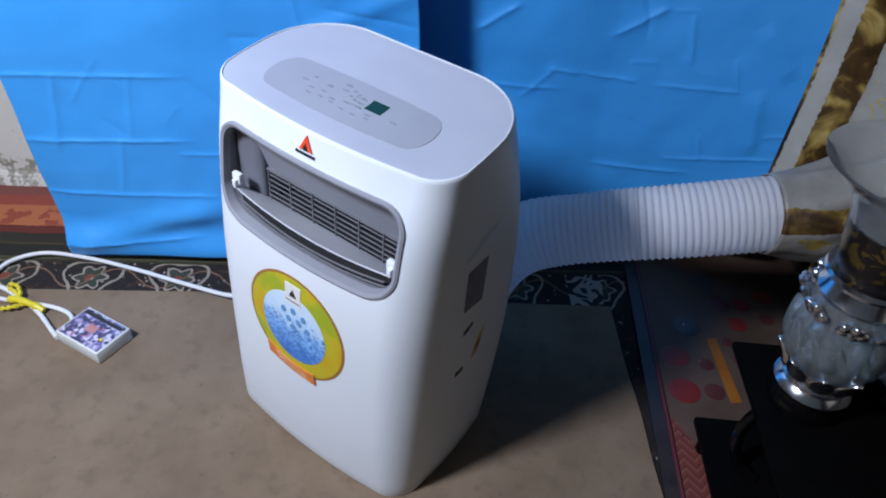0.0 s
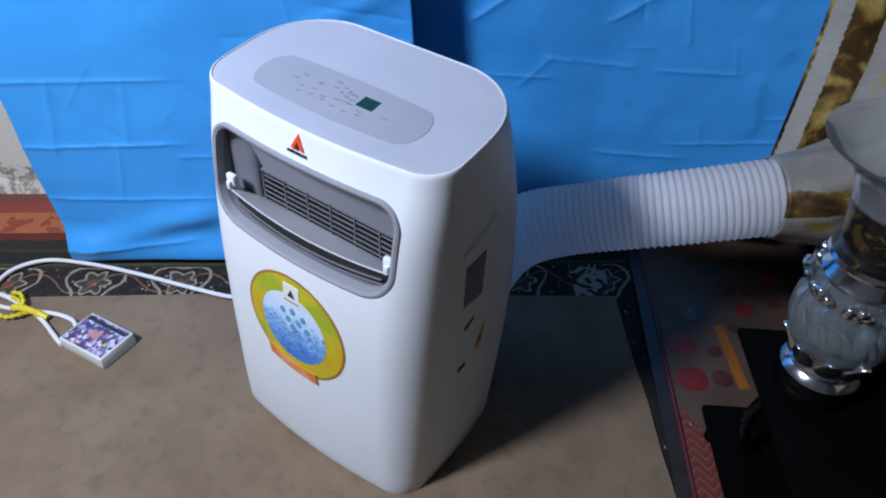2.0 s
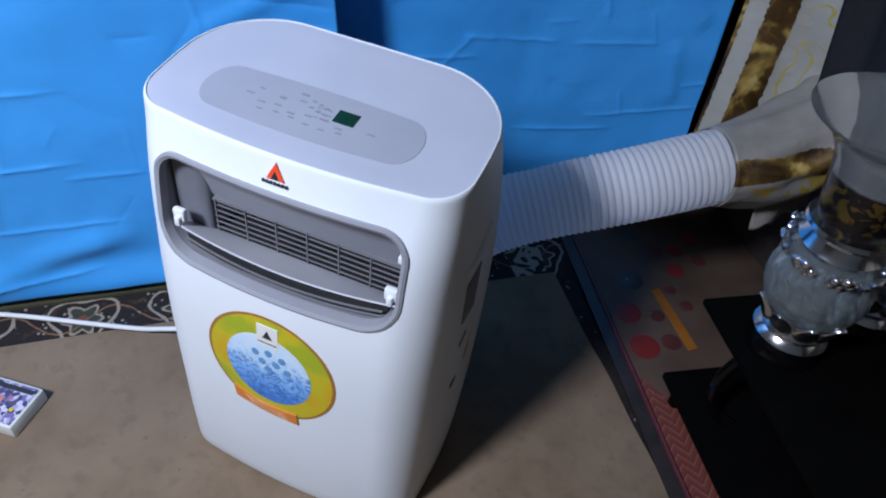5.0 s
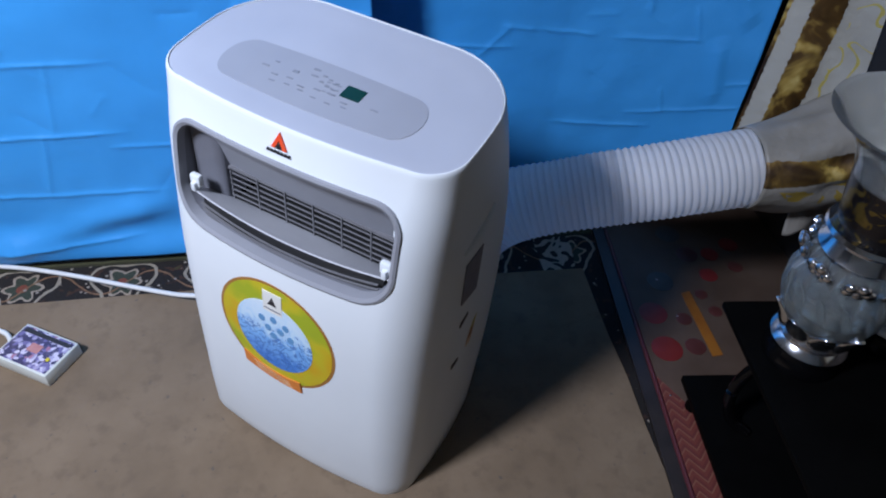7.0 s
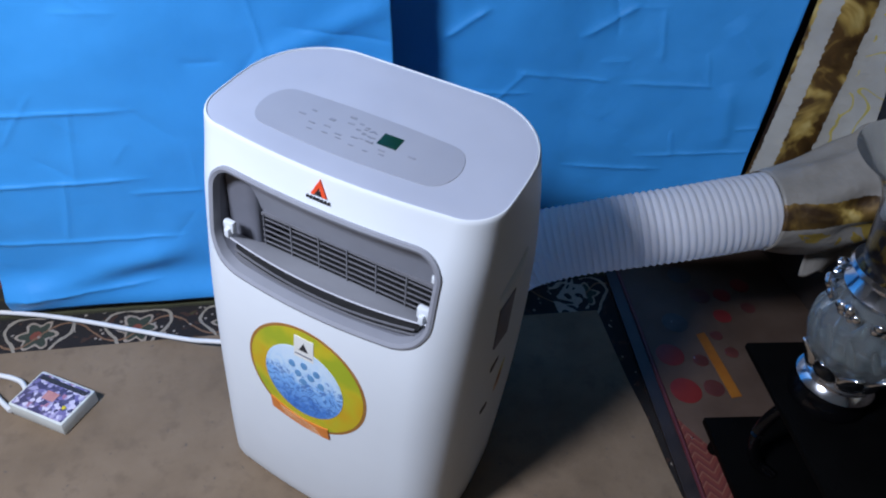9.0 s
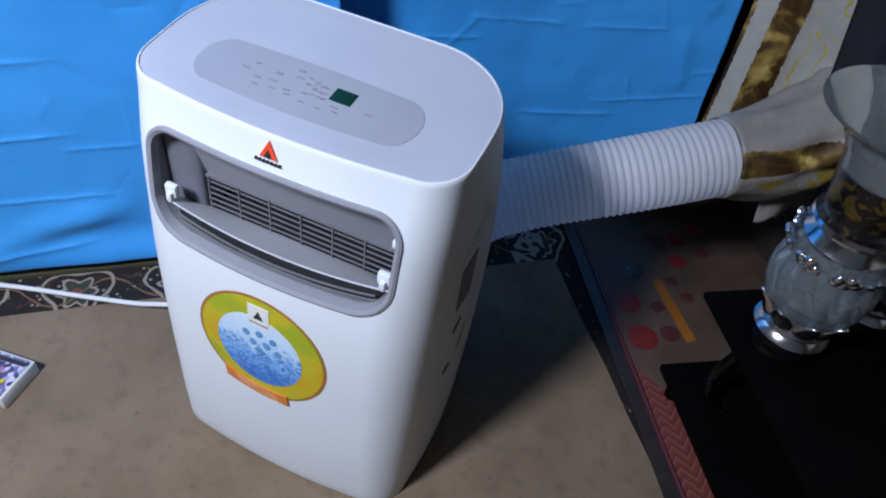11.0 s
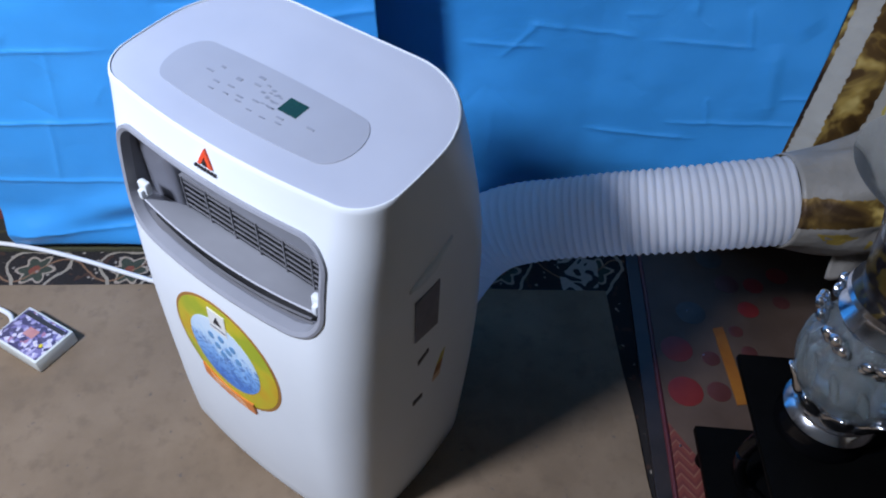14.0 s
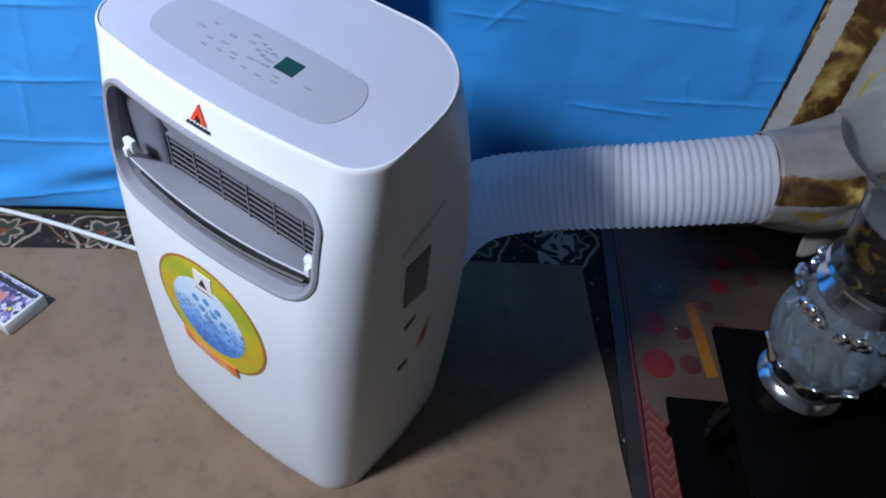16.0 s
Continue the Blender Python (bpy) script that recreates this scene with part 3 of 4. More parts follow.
def front_y(x, z):
    """The front's surface: it bows out in the middle and turns away at the corners."""
    r = interp(ROUND_FRONT, z)
    flat = interp(HALF, z) - r
    past = min(max(0.0, abs(x) - flat), r)
    return interp(FRONT, z) + 0.016 * (min(abs(x), flat) / 0.2) ** 2 + r - math.sqrt(r * r - past * past)


def side_x(y, z):
    """The right side's surface, bowed a little."""
    a, b = interp(FRONT, z) + 0.06, interp(BACK, z) - 0.085
    return interp(HALF, z) + SIDE_BOW * max(0.0, 1 - (2 * (y - a) / (b - a) - 1) ** 2)


def section(z, inset=0.0, rf=None, rb=None, slope=0.0, m=12, s=12):
    """A ring round the body at the height z: rounded corners, front and sides bowed."""
    rf, rb = rf or interp(ROUND_FRONT, z), rb or interp(ROUND_BACK, z)
    h, f, b = interp(HALF, z) - inset, interp(FRONT, z) + inset, interp(BACK, z) - inset
    fe = f + 0.016 * ((h - rf) / 0.2) ** 2
    flat = b - rb - fe - rf
    bow = SIDE_BOW * min(1.0, flat / 0.17) ** 2
    pts = []
    for k in range(s):
        x = -(h - rf) + 2 * (h - rf) * k / s
        pts.append((x, f + 0.016 * (x / 0.2) ** 2))
    for k in range(m):
        a = -math.pi / 2 + math.pi / 2 * k / m
        pts.append((h - rf + rf * math.cos(a), fe + rf + rf * math.sin(a)))
    for k in range(s):
        pts.append((h + bow * (1 - (2 * k / s - 1) ** 2), fe + rf + (b - rb - fe - rf) * k / s))
    for k in range(m):
        a = math.pi / 2 * k / m
        pts.append((h - rb + rb * math.cos(a), b - rb + rb * math.sin(a)))
    for k in range(s):
        pts.append((h - rb - 2 * (h - rb) * k / s, b))
    for k in range(m):
        a = math.pi / 2 + math.pi / 2 * k / m
        pts.append((-h + rb + rb * math.cos(a), b - rb + rb * math.sin(a)))
    for k in range(s):
        pts.append((-h - bow * (1 - (2 * k / s - 1) ** 2), b - rb - (b - rb - fe - rf) * k / s))
    for k in range(m):
        a = math.pi + math.pi / 2 * k / m
        pts.append((-h + rf + rf * math.cos(a), fe + rf + rf * math.sin(a)))
    return [(x, y, z + slope * (y - 0.1)) for x, y in pts]


def vent_ring(y, grow=0.0, n=10, at_front=None):
    """The outline of the air outlet: a rounded slot with a sagging lower edge."""
    cx, z0, z1, hw = -0.004, 0.503 - grow, 0.652 + grow, 0.175 + grow
    top, low = 0.034 + grow, 0.05 + grow
    pts = []
    for (sx, zc, r, a0) in ((1, z0 + low, low, -90), (1, z1 - top, top, 0), (-1, z1 - top, top, 90), (-1, z0 + low, low, 180)):
        for k in range(n + 1):
            a = radians(a0 + 90 * k / n)
            pts.append((cx + sx * (hw - r) + r * math.cos(a), zc + r * math.sin(a)))
    out = []
    for i, p in enumerate(pts):
        q = pts[(i + 1) % len(pts)]
        steps = 8 if abs(q[0] - p[0]) + abs(q[1] - p[1]) > 0.03 else 1
        for k in range(steps):
            t = k / steps
            x, z = p[0] + (q[0] - p[0]) * t, p[1] + (q[1] - p[1]) * t
            if z < 0.52:
                z -= 0.006 * max(0.0, 1 - ((x - cx) / hw) ** 2)
            out.append((x, front_y(x, z) + at_front if at_front is not None else y, z))
    return out


def on_front(points, lift, thick, bm=None):
    """A thin flat piece, given by (x, z), laid on the bowed front."""
    bm = bm or bmesh.new()
    a = [(x, front_y(x, z) - lift - thick, z) for x, z in points]
    b = [(x, front_y(x, z) - lift + 0.002, z) for x, z in points]
    skin(bm, [b, a])
    return bm


def ellipse(cx, cz, a, b, n=48, turn=0.0):
    c, s = math.cos(radians(turn)), math.sin(radians(turn))
    return [(cx + a * math.cos(2 * math.pi * k / n) * c - b * math.sin(2 * math.pi * k / n) * s,
             cz + a * math.cos(2 * math.pi * k / n) * s + b * math.sin(2 * math.pi * k / n) * c) for k in range(n)]


def disc_on_front(cx, cz, a, b, lift, turn=0.0, rings=5):
    """A round sticker layer that follows the bowed front."""
    bm = bmesh.new()
    loops = []
    for q in [1.0 - k / rings for k in range(rings)] + [0.02]:
        loops.append([(x, front_y(x, z) - lift, z) for x, z in ellipse(cx, cz, a * q, b * q, 56, turn)])
    skirt = [(x, y + 0.002, z) for x, y, z in loops[0]]
    skin(bm, [skirt] + loops)
    return bm


def carve(body, cutter_bm):
    """Cuts the solid out of the body and drops the cutter."""
    me = bpy.data.meshes.new("cutter")
    bmesh.ops.recalc_face_normals(cutter_bm, faces=cutter_bm.faces)
    cutter_bm.to_mesh(me)
    cutter_bm.free()
    cut = new("cutter", me)
    cut.parent = body.parent
    mod = body.modifiers.new("cut", "BOOLEAN")
    mod.operation, mod.solver, mod.object = "DIFFERENCE", "EXACT", cut
    bpy.context.view_layer.update()
    made = bpy.data.meshes.new_from_object(body.evaluated_get(bpy.context.evaluated_depsgraph_get()))
    body.modifiers.clear()
    body.data = made
    bpy.data.objects.remove(cut)
    bpy.data.meshes.remove(me)


def air_conditioner():
    ac = thing("air_conditioner", "white portable air conditioner with grey outlet, standing on the beige rug", "air conditioner", AC)
    # shell
    bm = bmesh.new()
    levels = [0.0, 0.004, 0.012] + [0.04 + 0.03 * k for k in range(22)] + [0.690, 0.705, 0.713]
    rings = []
    for z in levels:
        ins = 0.006 if z == 0.0 else 0.002 if z == 0.004 else 0.0
        rings.append(section(z, ins, slope=SLOPE * max(0.0, (z - 0.55) / 0.163)))
    rings.append(section(0.7165, 0.0004, slope=SLOPE))
    rings.append(section(0.7185, 0.0014, slope=SLOPE))
    rings.append(section(0.7188, 0.0026, slope=SLOPE))
    rings.append(section(0.712, 0.0036, slope=SLOPE))
    skin(bm, rings)
    body = part("body", bm, M_WHITE, ac, "glossy white plastic shell")
    cutter = bmesh.new()
    skin(cutter, [vent_ring(-0.12), vent_ring(0.125)])
    carve(body, cutter)
    # top plate, dished a little towards the rim
    bm = bmesh.new()
    skin(bm, [section(0.700, 0.010, slope=SLOPE), section(0.7168, 0.0032, slope=SLOPE), section(0.7172, 0.008, slope=SLOPE), section(0.7150, 0.03, slope=SLOPE, rf=0.042, rb=0.092), section(0.7145, 0.055, slope=SLOPE, rf=0.03, rb=0.07)])
    part("top_plate", bm, M_TOP, ac, "pale lavender grey plastic top")

    def top_z(y):
        return 0.7147 + SLOPE * (y - 0.1)

    def stadium(cx, cy, hw, hd, bow, n=14):
        pts = []
        for k in range(n):
            t = -1 + 2 * k / n
            pts.append((cx + t * (hw - hd * 0.75), cy - hd - bow * (1 - t * t)))
        for k in range(n):
            a = -math.pi / 2 + math.pi * k / n
            pts.append((cx + hw - hd * 0.75 + hd * 0.75 * math.cos(a), cy + hd * math.sin(a)))
        for k in range(n):
            t = 1 - 2 * k / n
            pts.append((cx + t * (hw - hd * 0.75), cy + hd + bow * 0.6 * (1 - t * t)))
        for k in range(n):
            a = math.pi / 2 + math.pi * k / n
            pts.append((cx - hw + hd * 0.75 + hd * 0.75 * math.cos(a), cy + hd * math.sin(a)))
        return pts

    def on_top(points, lift, thick=0.001):
        bm = bmesh.new()
        skin(bm, [[(x, y, top_z(y) - 0.003) for x, y in points], [(x, y, top_z(y) + lift) for x, y in points]])
        return bm

    panel = part("control_panel", on_top(stadium(-0.008, 0.092, 0.152, 0.042, 0.006), 0.0006), M_PANEL, ac, "grey rounded control panel with printed marks")

    def rect(cx, cy, w, d):
        return [(cx - w / 2, cy - d / 2), (cx + w / 2, cy - d / 2), (cx + w / 2, cy + d / 2), (cx - w / 2, cy + d / 2)]

    part("display", on_top(rect(0.038, 0.100, 0.029, 0.023), 0.0012), M_DISPLAY, panel, "dark green display window")
    marks = [(-0.030, 0.118, 0.010, 0.004), (-0.026, 0.106, 0.010, 0.003)]
    for k in range(3):
        for j in range(2):
            marks.append((-0.013 + 0.011 * k + 0.002 * j, 0.112 - 0.012 * j - 0.003 * k, 0.006, 0.0032))
    for k in range(3):
        for j in range(3):
            marks.append((-0.002 + 0.008 * k + 0.002 * j, 0.104 - 0.009 * j, 0.005, 0.0022))
    for k in range(6):
        marks.append((-0.073 + 0.022 * k, 0.083 + 0.004 * math.sin(k * 2.2), 0.010, 0.0028))
        marks.append((-0.069 + 0.022 * k, 0.071 + 0.003 * math.sin(k * 1.3), 0.008, 0.0022))
    marks += [(-0.095, 0.093, 0.011, 0.003), (-0.085, 0.106, 0.007, 0.003), (-0.052, 0.101, 0.009, 0.005), (0.078, 0.086, 0.011, 0.003)]
    for x, y, w, d in marks:
        part("printed_mark", on_top(rect(x, y, w, d), 0.0011), M_PRINT, panel)
    # outlet
    bm = bmesh.new()
    skin(bm, [vent_ring(0, 0.0065, at_front=0.004), vent_ring(0, 0.0065, at_front=-0.002), vent_ring(0, 0.003, at_front=-0.003), vent_ring(0, -0.002, at_front=0.0), vent_ring(0, -0.003, at_front=0.014)], cap=False)
    part("outlet_frame", bm, M_GREY, ac, "rounded grey frame of the air outlet")
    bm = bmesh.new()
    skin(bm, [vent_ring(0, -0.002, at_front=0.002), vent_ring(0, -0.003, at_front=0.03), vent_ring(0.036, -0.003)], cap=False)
    part("outlet_liner", bm, M_LINER, ac, "recess walls in a grey darkened for their shade")
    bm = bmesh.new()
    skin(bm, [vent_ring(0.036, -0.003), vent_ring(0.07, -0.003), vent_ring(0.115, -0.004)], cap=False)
    part("duct", bm, M_BLACK, ac, "duct behind the grille, coloured black for its shade")
    bm = bmesh.new()
    xs = [-0.172 + 0.344 * k / 16 for k in range(17)]
    prof = [(0.006, 0.647), (0.013, 0.636), (0.023, 0.605), (0.030, 0.578), (0.034, 0.566), (0.060, 0.566), (0.09, 0.62), (0.02, 0.647)]
    skin(bm, [[(x, y + 0.010 * (x / 0.172) ** 2, z) for y, z in prof] for x in xs])
    part("deflector", bm, M_GREY, ac, "grey slanted panel above the grille")
    # black sheet in place of the shade deep inside the outlet
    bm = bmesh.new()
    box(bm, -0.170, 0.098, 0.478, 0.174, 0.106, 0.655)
    part("outlet_back", bm, M_BLACK, ac, "black sheet standing for the shaded depth behind the grille")
    grille = part("grille", box(bmesh.new(), -0.132, 0.034, 0.563, 0.166, 0.040, 0.567), M_GRILLE, ac, "grey plastic grille of bars and fins")
    for k in range(7):
        z = 0.557 - 0.0098 * k
        bm = box(bmesh.new(), -0.130, 0.034 - 0.0004 * k, z - 0.0009, 0.168, 0.0358 - 0.0004 * k, z + 0.0009)
        part("bar", bm, M_GRILLE, grille, smooth=False)
    for k in range(7):
        x = -0.127 + 0.0475 * k
        bm = box(bmesh.new(), x - 0.0008, 0.0322, 0.488, x + 0.0008, 0.0345, 0.567)
        part("fin", bm, M_GRILLE, grille, smooth=False)
    # takes the darkened grey, so the recess corner reads as shaded
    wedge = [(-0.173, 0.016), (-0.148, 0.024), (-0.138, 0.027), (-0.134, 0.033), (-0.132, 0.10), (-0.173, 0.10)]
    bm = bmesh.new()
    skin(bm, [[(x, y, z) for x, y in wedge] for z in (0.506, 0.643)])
    part("side_cheek", bm, M_LINER, ac, "slanted cheek beside the grille, its grey darkened for shade")
    # louvre with its two brackets
    bm = bmesh.new()
    rings = []
    for k in range(25):
        x = -0.164 + 0.332 * k / 24
        f = front_y(x, 0.55)
        sag = -0.010 * (1 - ((x - 0.002) / 0.166) ** 2)
        z = 0.541 + 0.9 * sag
        rings.append([(x, f + 0.0095, z - 0.0012), (x, f + 0.008, z + 0.0006), (x, f + 0.0095, z + 0.0024), (x, f + 0.03, 0.530 + 0.6 * sag), (x, 0.036, 0.508), (x, 0.036, 0.505), (x, f + 0.03, 0.527 + 0.6 * sag)])
    skin(bm, rings)
    louvre = part("louvre", bm, M_FLAP, ac, "pale grey curved horizontal louvre")
    for x in (-0.157, 0.158):
        f = front_y(x, 0.55)
        bm = bmesh.new()
        box(bm, x - 0.010, f + 0.012, 0.545, x + 0.008, f + 0.022, 0.565, 0.003)
        box(bm, x - 0.004, f + 0.006, 0.541, x + 0.004, f + 0.018, 0.556, 0.002)
        part("bracket", bm, M_WHITE, louvre, "small white louvre bracket")
    for x, z in ((-0.150, 0.636), (0.163, 0.604)):
        f = front_y(x, z)
        part("clip", box(bmesh.new(), x - 0.006, f + 0.020, z - 0.006, x + 0.005, f + 0.030, z + 0.006, 0.002), M_WHITE, ac, "small white clip in the recess")
    for k in range(3):
        z = 0.526 - 0.0100 * k
        bm = bmesh.new()
        rings = []
        for q in range(17):
            x = -0.146 + 0.296 * q / 16
            y = front_y(x, z) + 0.010 + 0.002 * k
            zz = z - 0.012 * (1 - (x / 0.15) ** 2)
            rings.append([(x, y, zz - 0.0008), (x, y, zz + 0.0008), (x, y + 0.003, zz + 0.0008), (x, y + 0.003, zz - 0.0008)])
        skin(bm, rings)
        part("lower_slat", bm, M_GRILLE, ac)
    # black strip that paints the shade of the lower slot
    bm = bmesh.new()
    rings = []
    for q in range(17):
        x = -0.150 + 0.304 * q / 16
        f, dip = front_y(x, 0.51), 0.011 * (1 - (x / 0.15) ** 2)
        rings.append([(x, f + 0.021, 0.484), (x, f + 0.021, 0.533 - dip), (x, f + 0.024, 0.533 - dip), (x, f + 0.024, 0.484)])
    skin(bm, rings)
    part("slot_shade", bm, M_BLACK, ac, "black strip standing for the shaded slot below the louvre")
    # printed maker's mark: plain triangle shapes and a bar
    lx, lz = -0.001, 0.687
    for sx in (-1, 1):
        pts = [(lx, lz + 0.012), (lx + sx * 0.0118, lz - 0.010), (lx + sx * 0.0062, lz - 0.010), (lx, lz + 0.0015)]
        part("emblem", on_front(pts if sx > 0 else pts[::-1], 0.0002, 0.0006), M_LOGO, ac, "red orange triangular emblem")
    part("emblem", on_front([(lx - 0.0036, lz - 0.010), (lx + 0.0036, lz - 0.010), (lx, lz - 0.0035)], 0.0002, 0.0005), M_INK, ac, "small black triangle")
    for k in range(7):
        part("letter_bar", on_front([(lx - 0.018 + 0.0053 * k, lz - 0.0170), (lx - 0.0148 + 0.0053 * k, lz - 0.0170), (lx - 0.0148 + 0.0053 * k, lz - 0.0140), (lx - 0.018 + 0.0053 * k, lz - 0.0140)], 0.0002, 0.0005), M_INK, ac)
    # round sticker
    cx, cz = -0.008, 0.349
    stick = part("sticker", disc_on_front(cx, cz, 0.107, 0.109, 0.0005), M_STK_BROWN, ac, "round yellow green sticker with water picture")
    part("ring", disc_on_front(cx, cz, 0.102, 0.104, 0.0009), M_STK_Y, stick, "yellow green ring")
    part("water_picture", disc_on_front(cx - 0.003, cz - 0.004, 0.071, 0.074, 0.0013), M_STK_W, stick, "pale blue water picture")
    part("tag", on_front([(cx - 0.017, cz + 0.052), (cx + 0.017, cz + 0.052), (cx + 0.017, cz + 0.093), (cx - 0.017, cz + 0.093)], 0.0013, 0.0006), M_STK_WHITE, stick, "white tag with dark emblem")
    part("tag_emblem", on_front([(cx - 0.008, cz + 0.068), (cx + 0.008, cz + 0.068), (cx, cz + 0.084)], 0.0019, 0.0004), M_INK, stick)
    part("tag_line", on_front([(cx - 0.015, cz + 0.0575), (cx + 0.015, cz + 0.0575), (cx + 0.015, cz + 0.060), (cx - 0.015, cz + 0.060)], 0.0019, 0.0004), M_MARK, stick)
    for dx, dz in ((-0.022, 0.030), (0.0, 0.036), (0.022, 0.030), (-0.011, 0.014), (0.012, 0.016), (-0.002, 0.0), (0.030, 0.008)):
        part("drop", on_front(ellipse(cx + dx, cz + dz, 0.0062, 0.0072, 10), 0.0014, 0.0005), M_STK_DROP, stick)
    pts = []
    for k in range(13):
        x = cx - 0.068 + 0.110 * k / 12
        pts.append((x, cz - 0.076 - 0.010 * math.sin(math.pi * k / 12) - 0.012 * k / 12))
    low = [(x + 0.003, z - 0.024 + 0.006 * math.sin(math.pi * i / 12)) for i, (x, z) in enumerate(pts)][::-1]
    bm = bmesh.new()
    rings = []
    for (x, z), (u, w) in zip(pts, low[::-1]):
        rings.append([(u, front_y(u, w) + 0.001, w), (u, front_y(u, w) - 0.0034, w), (x, front_y(x, z) - 0.0034, z), (x, front_y(x, z) + 0.001, z)])
    skin(bm, rings)
    part("ribbon", bm, M_STK_RIBBON, stick, "orange ribbon banner")
    for i in range(3):
        z = cz - 0.088 - 0.0055 * i
        part("ribbon_line", on_front([(cx - 0.048 + 0.004 * i, z), (cx + 0.020 + 0.004 * i, z - 0.0115), (cx + 0.020 + 0.004 * i, z - 0.0101), (cx - 0.048 + 0.004 * i, z + 0.0014)], 0.0036, 0.0003), M_STK_CREAM, stick)

    # right side: label, small prints, handle hollow edge
    def on_side(pts, lift, mat, name, label=""):
        bm = bmesh.new()
        skin(bm, [[(side_x(y, z) - 0.003, y, z) for y, z in pts], [(side_x(y, z) + lift, y, z) for y, z in pts]])
        part(name, bm, mat, ac, label, smooth=False)

    on_side([(0.084, 0.444), (0.132, 0.440), (0.132, 0.530), (0.084, 0.525)], 0.0006, M_MARK, "rating_label", "dark grey rating label")
    on_side([(0.092, 0.384), (0.114, 0.394), (0.114, 0.402), (0.092, 0.393)], 0.0006, M_INK, "small_label")
    on_side([(0.084, 0.288), (0.104, 0.290), (0.104, 0.299), (0.084, 0.298)], 0.0006, M_INK, "small_label")
    on_side([(0.128, 0.300), (0.146, 0.300), (0.148, 0.316), (0.130, 0.313)], 0.0006, M_STK_CREAM, "energy_label", "small red and yellow energy label")
    on_side([(0.130, 0.313), (0.148, 0.316), (0.152, 0.338), (0.136, 0.333)], 0.0006, M_ORANGE, "energy_label", "small red and yellow energy label")
    on_side([(0.136, 0.333), (0.152, 0.338), (0.156, 0.358), (0.146, 0.353)], 0.0006, M_STK_Y, "energy_label", "small red and yellow energy label")
    bm = bmesh.new()
    tube(bm, smooth_path([(side_x(y, z) - 0.001, y, z) for y, z in ((0.074, 0.553), (0.102, 0.562), (0.130, 0.572), (0.157, 0.586))], 6), [0.002 + 0.0055 * math.sin(math.pi * k / 18) for k in range(19)], 10)
    part("side_grip", bm, M_WHITE, ac)
    # outlet collar at the back
    bm = bmesh.new()
    lathe(bm, [(0.074, 0.0), (0.086, 0.0), (0.086, 0.012), (0.078, 0.03), (0.074, 0.03)], 40)
    bmesh.ops.transform(bm, matrix=pose(0.05, 0.290, 0.13, -90, 0, 0), verts=bm.verts)
    part("hose_collar", bm, M_WHITE, ac, "white round hose connector")
    return ac


air_conditioner()


# ---- exhaust hose and fabric sleeve ----
HOSE = [(0.229, 0.222, 0.130), (0.262, 0.262, 0.142), (0.290, 0.277, 0.185), (0.332, 0.279, 0.258), (0.395, 0.272, 0.312), (0.52, 0.25, 0.355), (0.66, 0.225, 0.393), (0.828, 0.207, 0.431)]


def exhaust_hose():
    hose = thing("exhaust_hose", "white corrugated plastic exhaust hose from the air conditioner", "hose")
    line = smooth_path(HOSE, 60)
    dist = [0.0]
    for a, b in zip(line, line[1:]):
        dist.append(dist[-1] + (b - a).length)
    total = dist[-1]
    # even steps along the path
    count = 560
    pts, i = [], 0
    for k in range(count + 1):
        d = total * k / count
        while i < len(dist) - 2 and dist[i + 1] < d:
            i += 1
        t = (d - dist[i]) / max(1e-6, dist[i + 1] - dist[i])
        pts.append(line[i].lerp(line[i + 1], min(1, t)))
    half = int(count * 0.66)
    for name, a, b, pitch, amp, mat, label in (("hose_section", 0, half, 0.0125, 0.0030, M_HOSE, "white corrugated length, stretched"), ("hose_section", half, count, 0.0130, 0.0040, M_HOSE, "clean white corrugated length")):
        radii = []
        for k in range(a, b + 1):
            d = total * k / count
            w = 0.5 + 0.5 * math.cos(2 * math.pi * d / pitch)
            radii.append(0.0685 + 0.008 * max(0.0, 1 - d / 0.36) ** 1.2 + amp * (w ** 0.6) + 0.0015 * noise.noise((d * 12, 0, 3)))
        bm = bmesh.new()
        tube(bm, pts[a:b + 1], radii, 40, cap=False)
        part(name, bm, mat, hose, label, angle=180)


exhaust_hose()


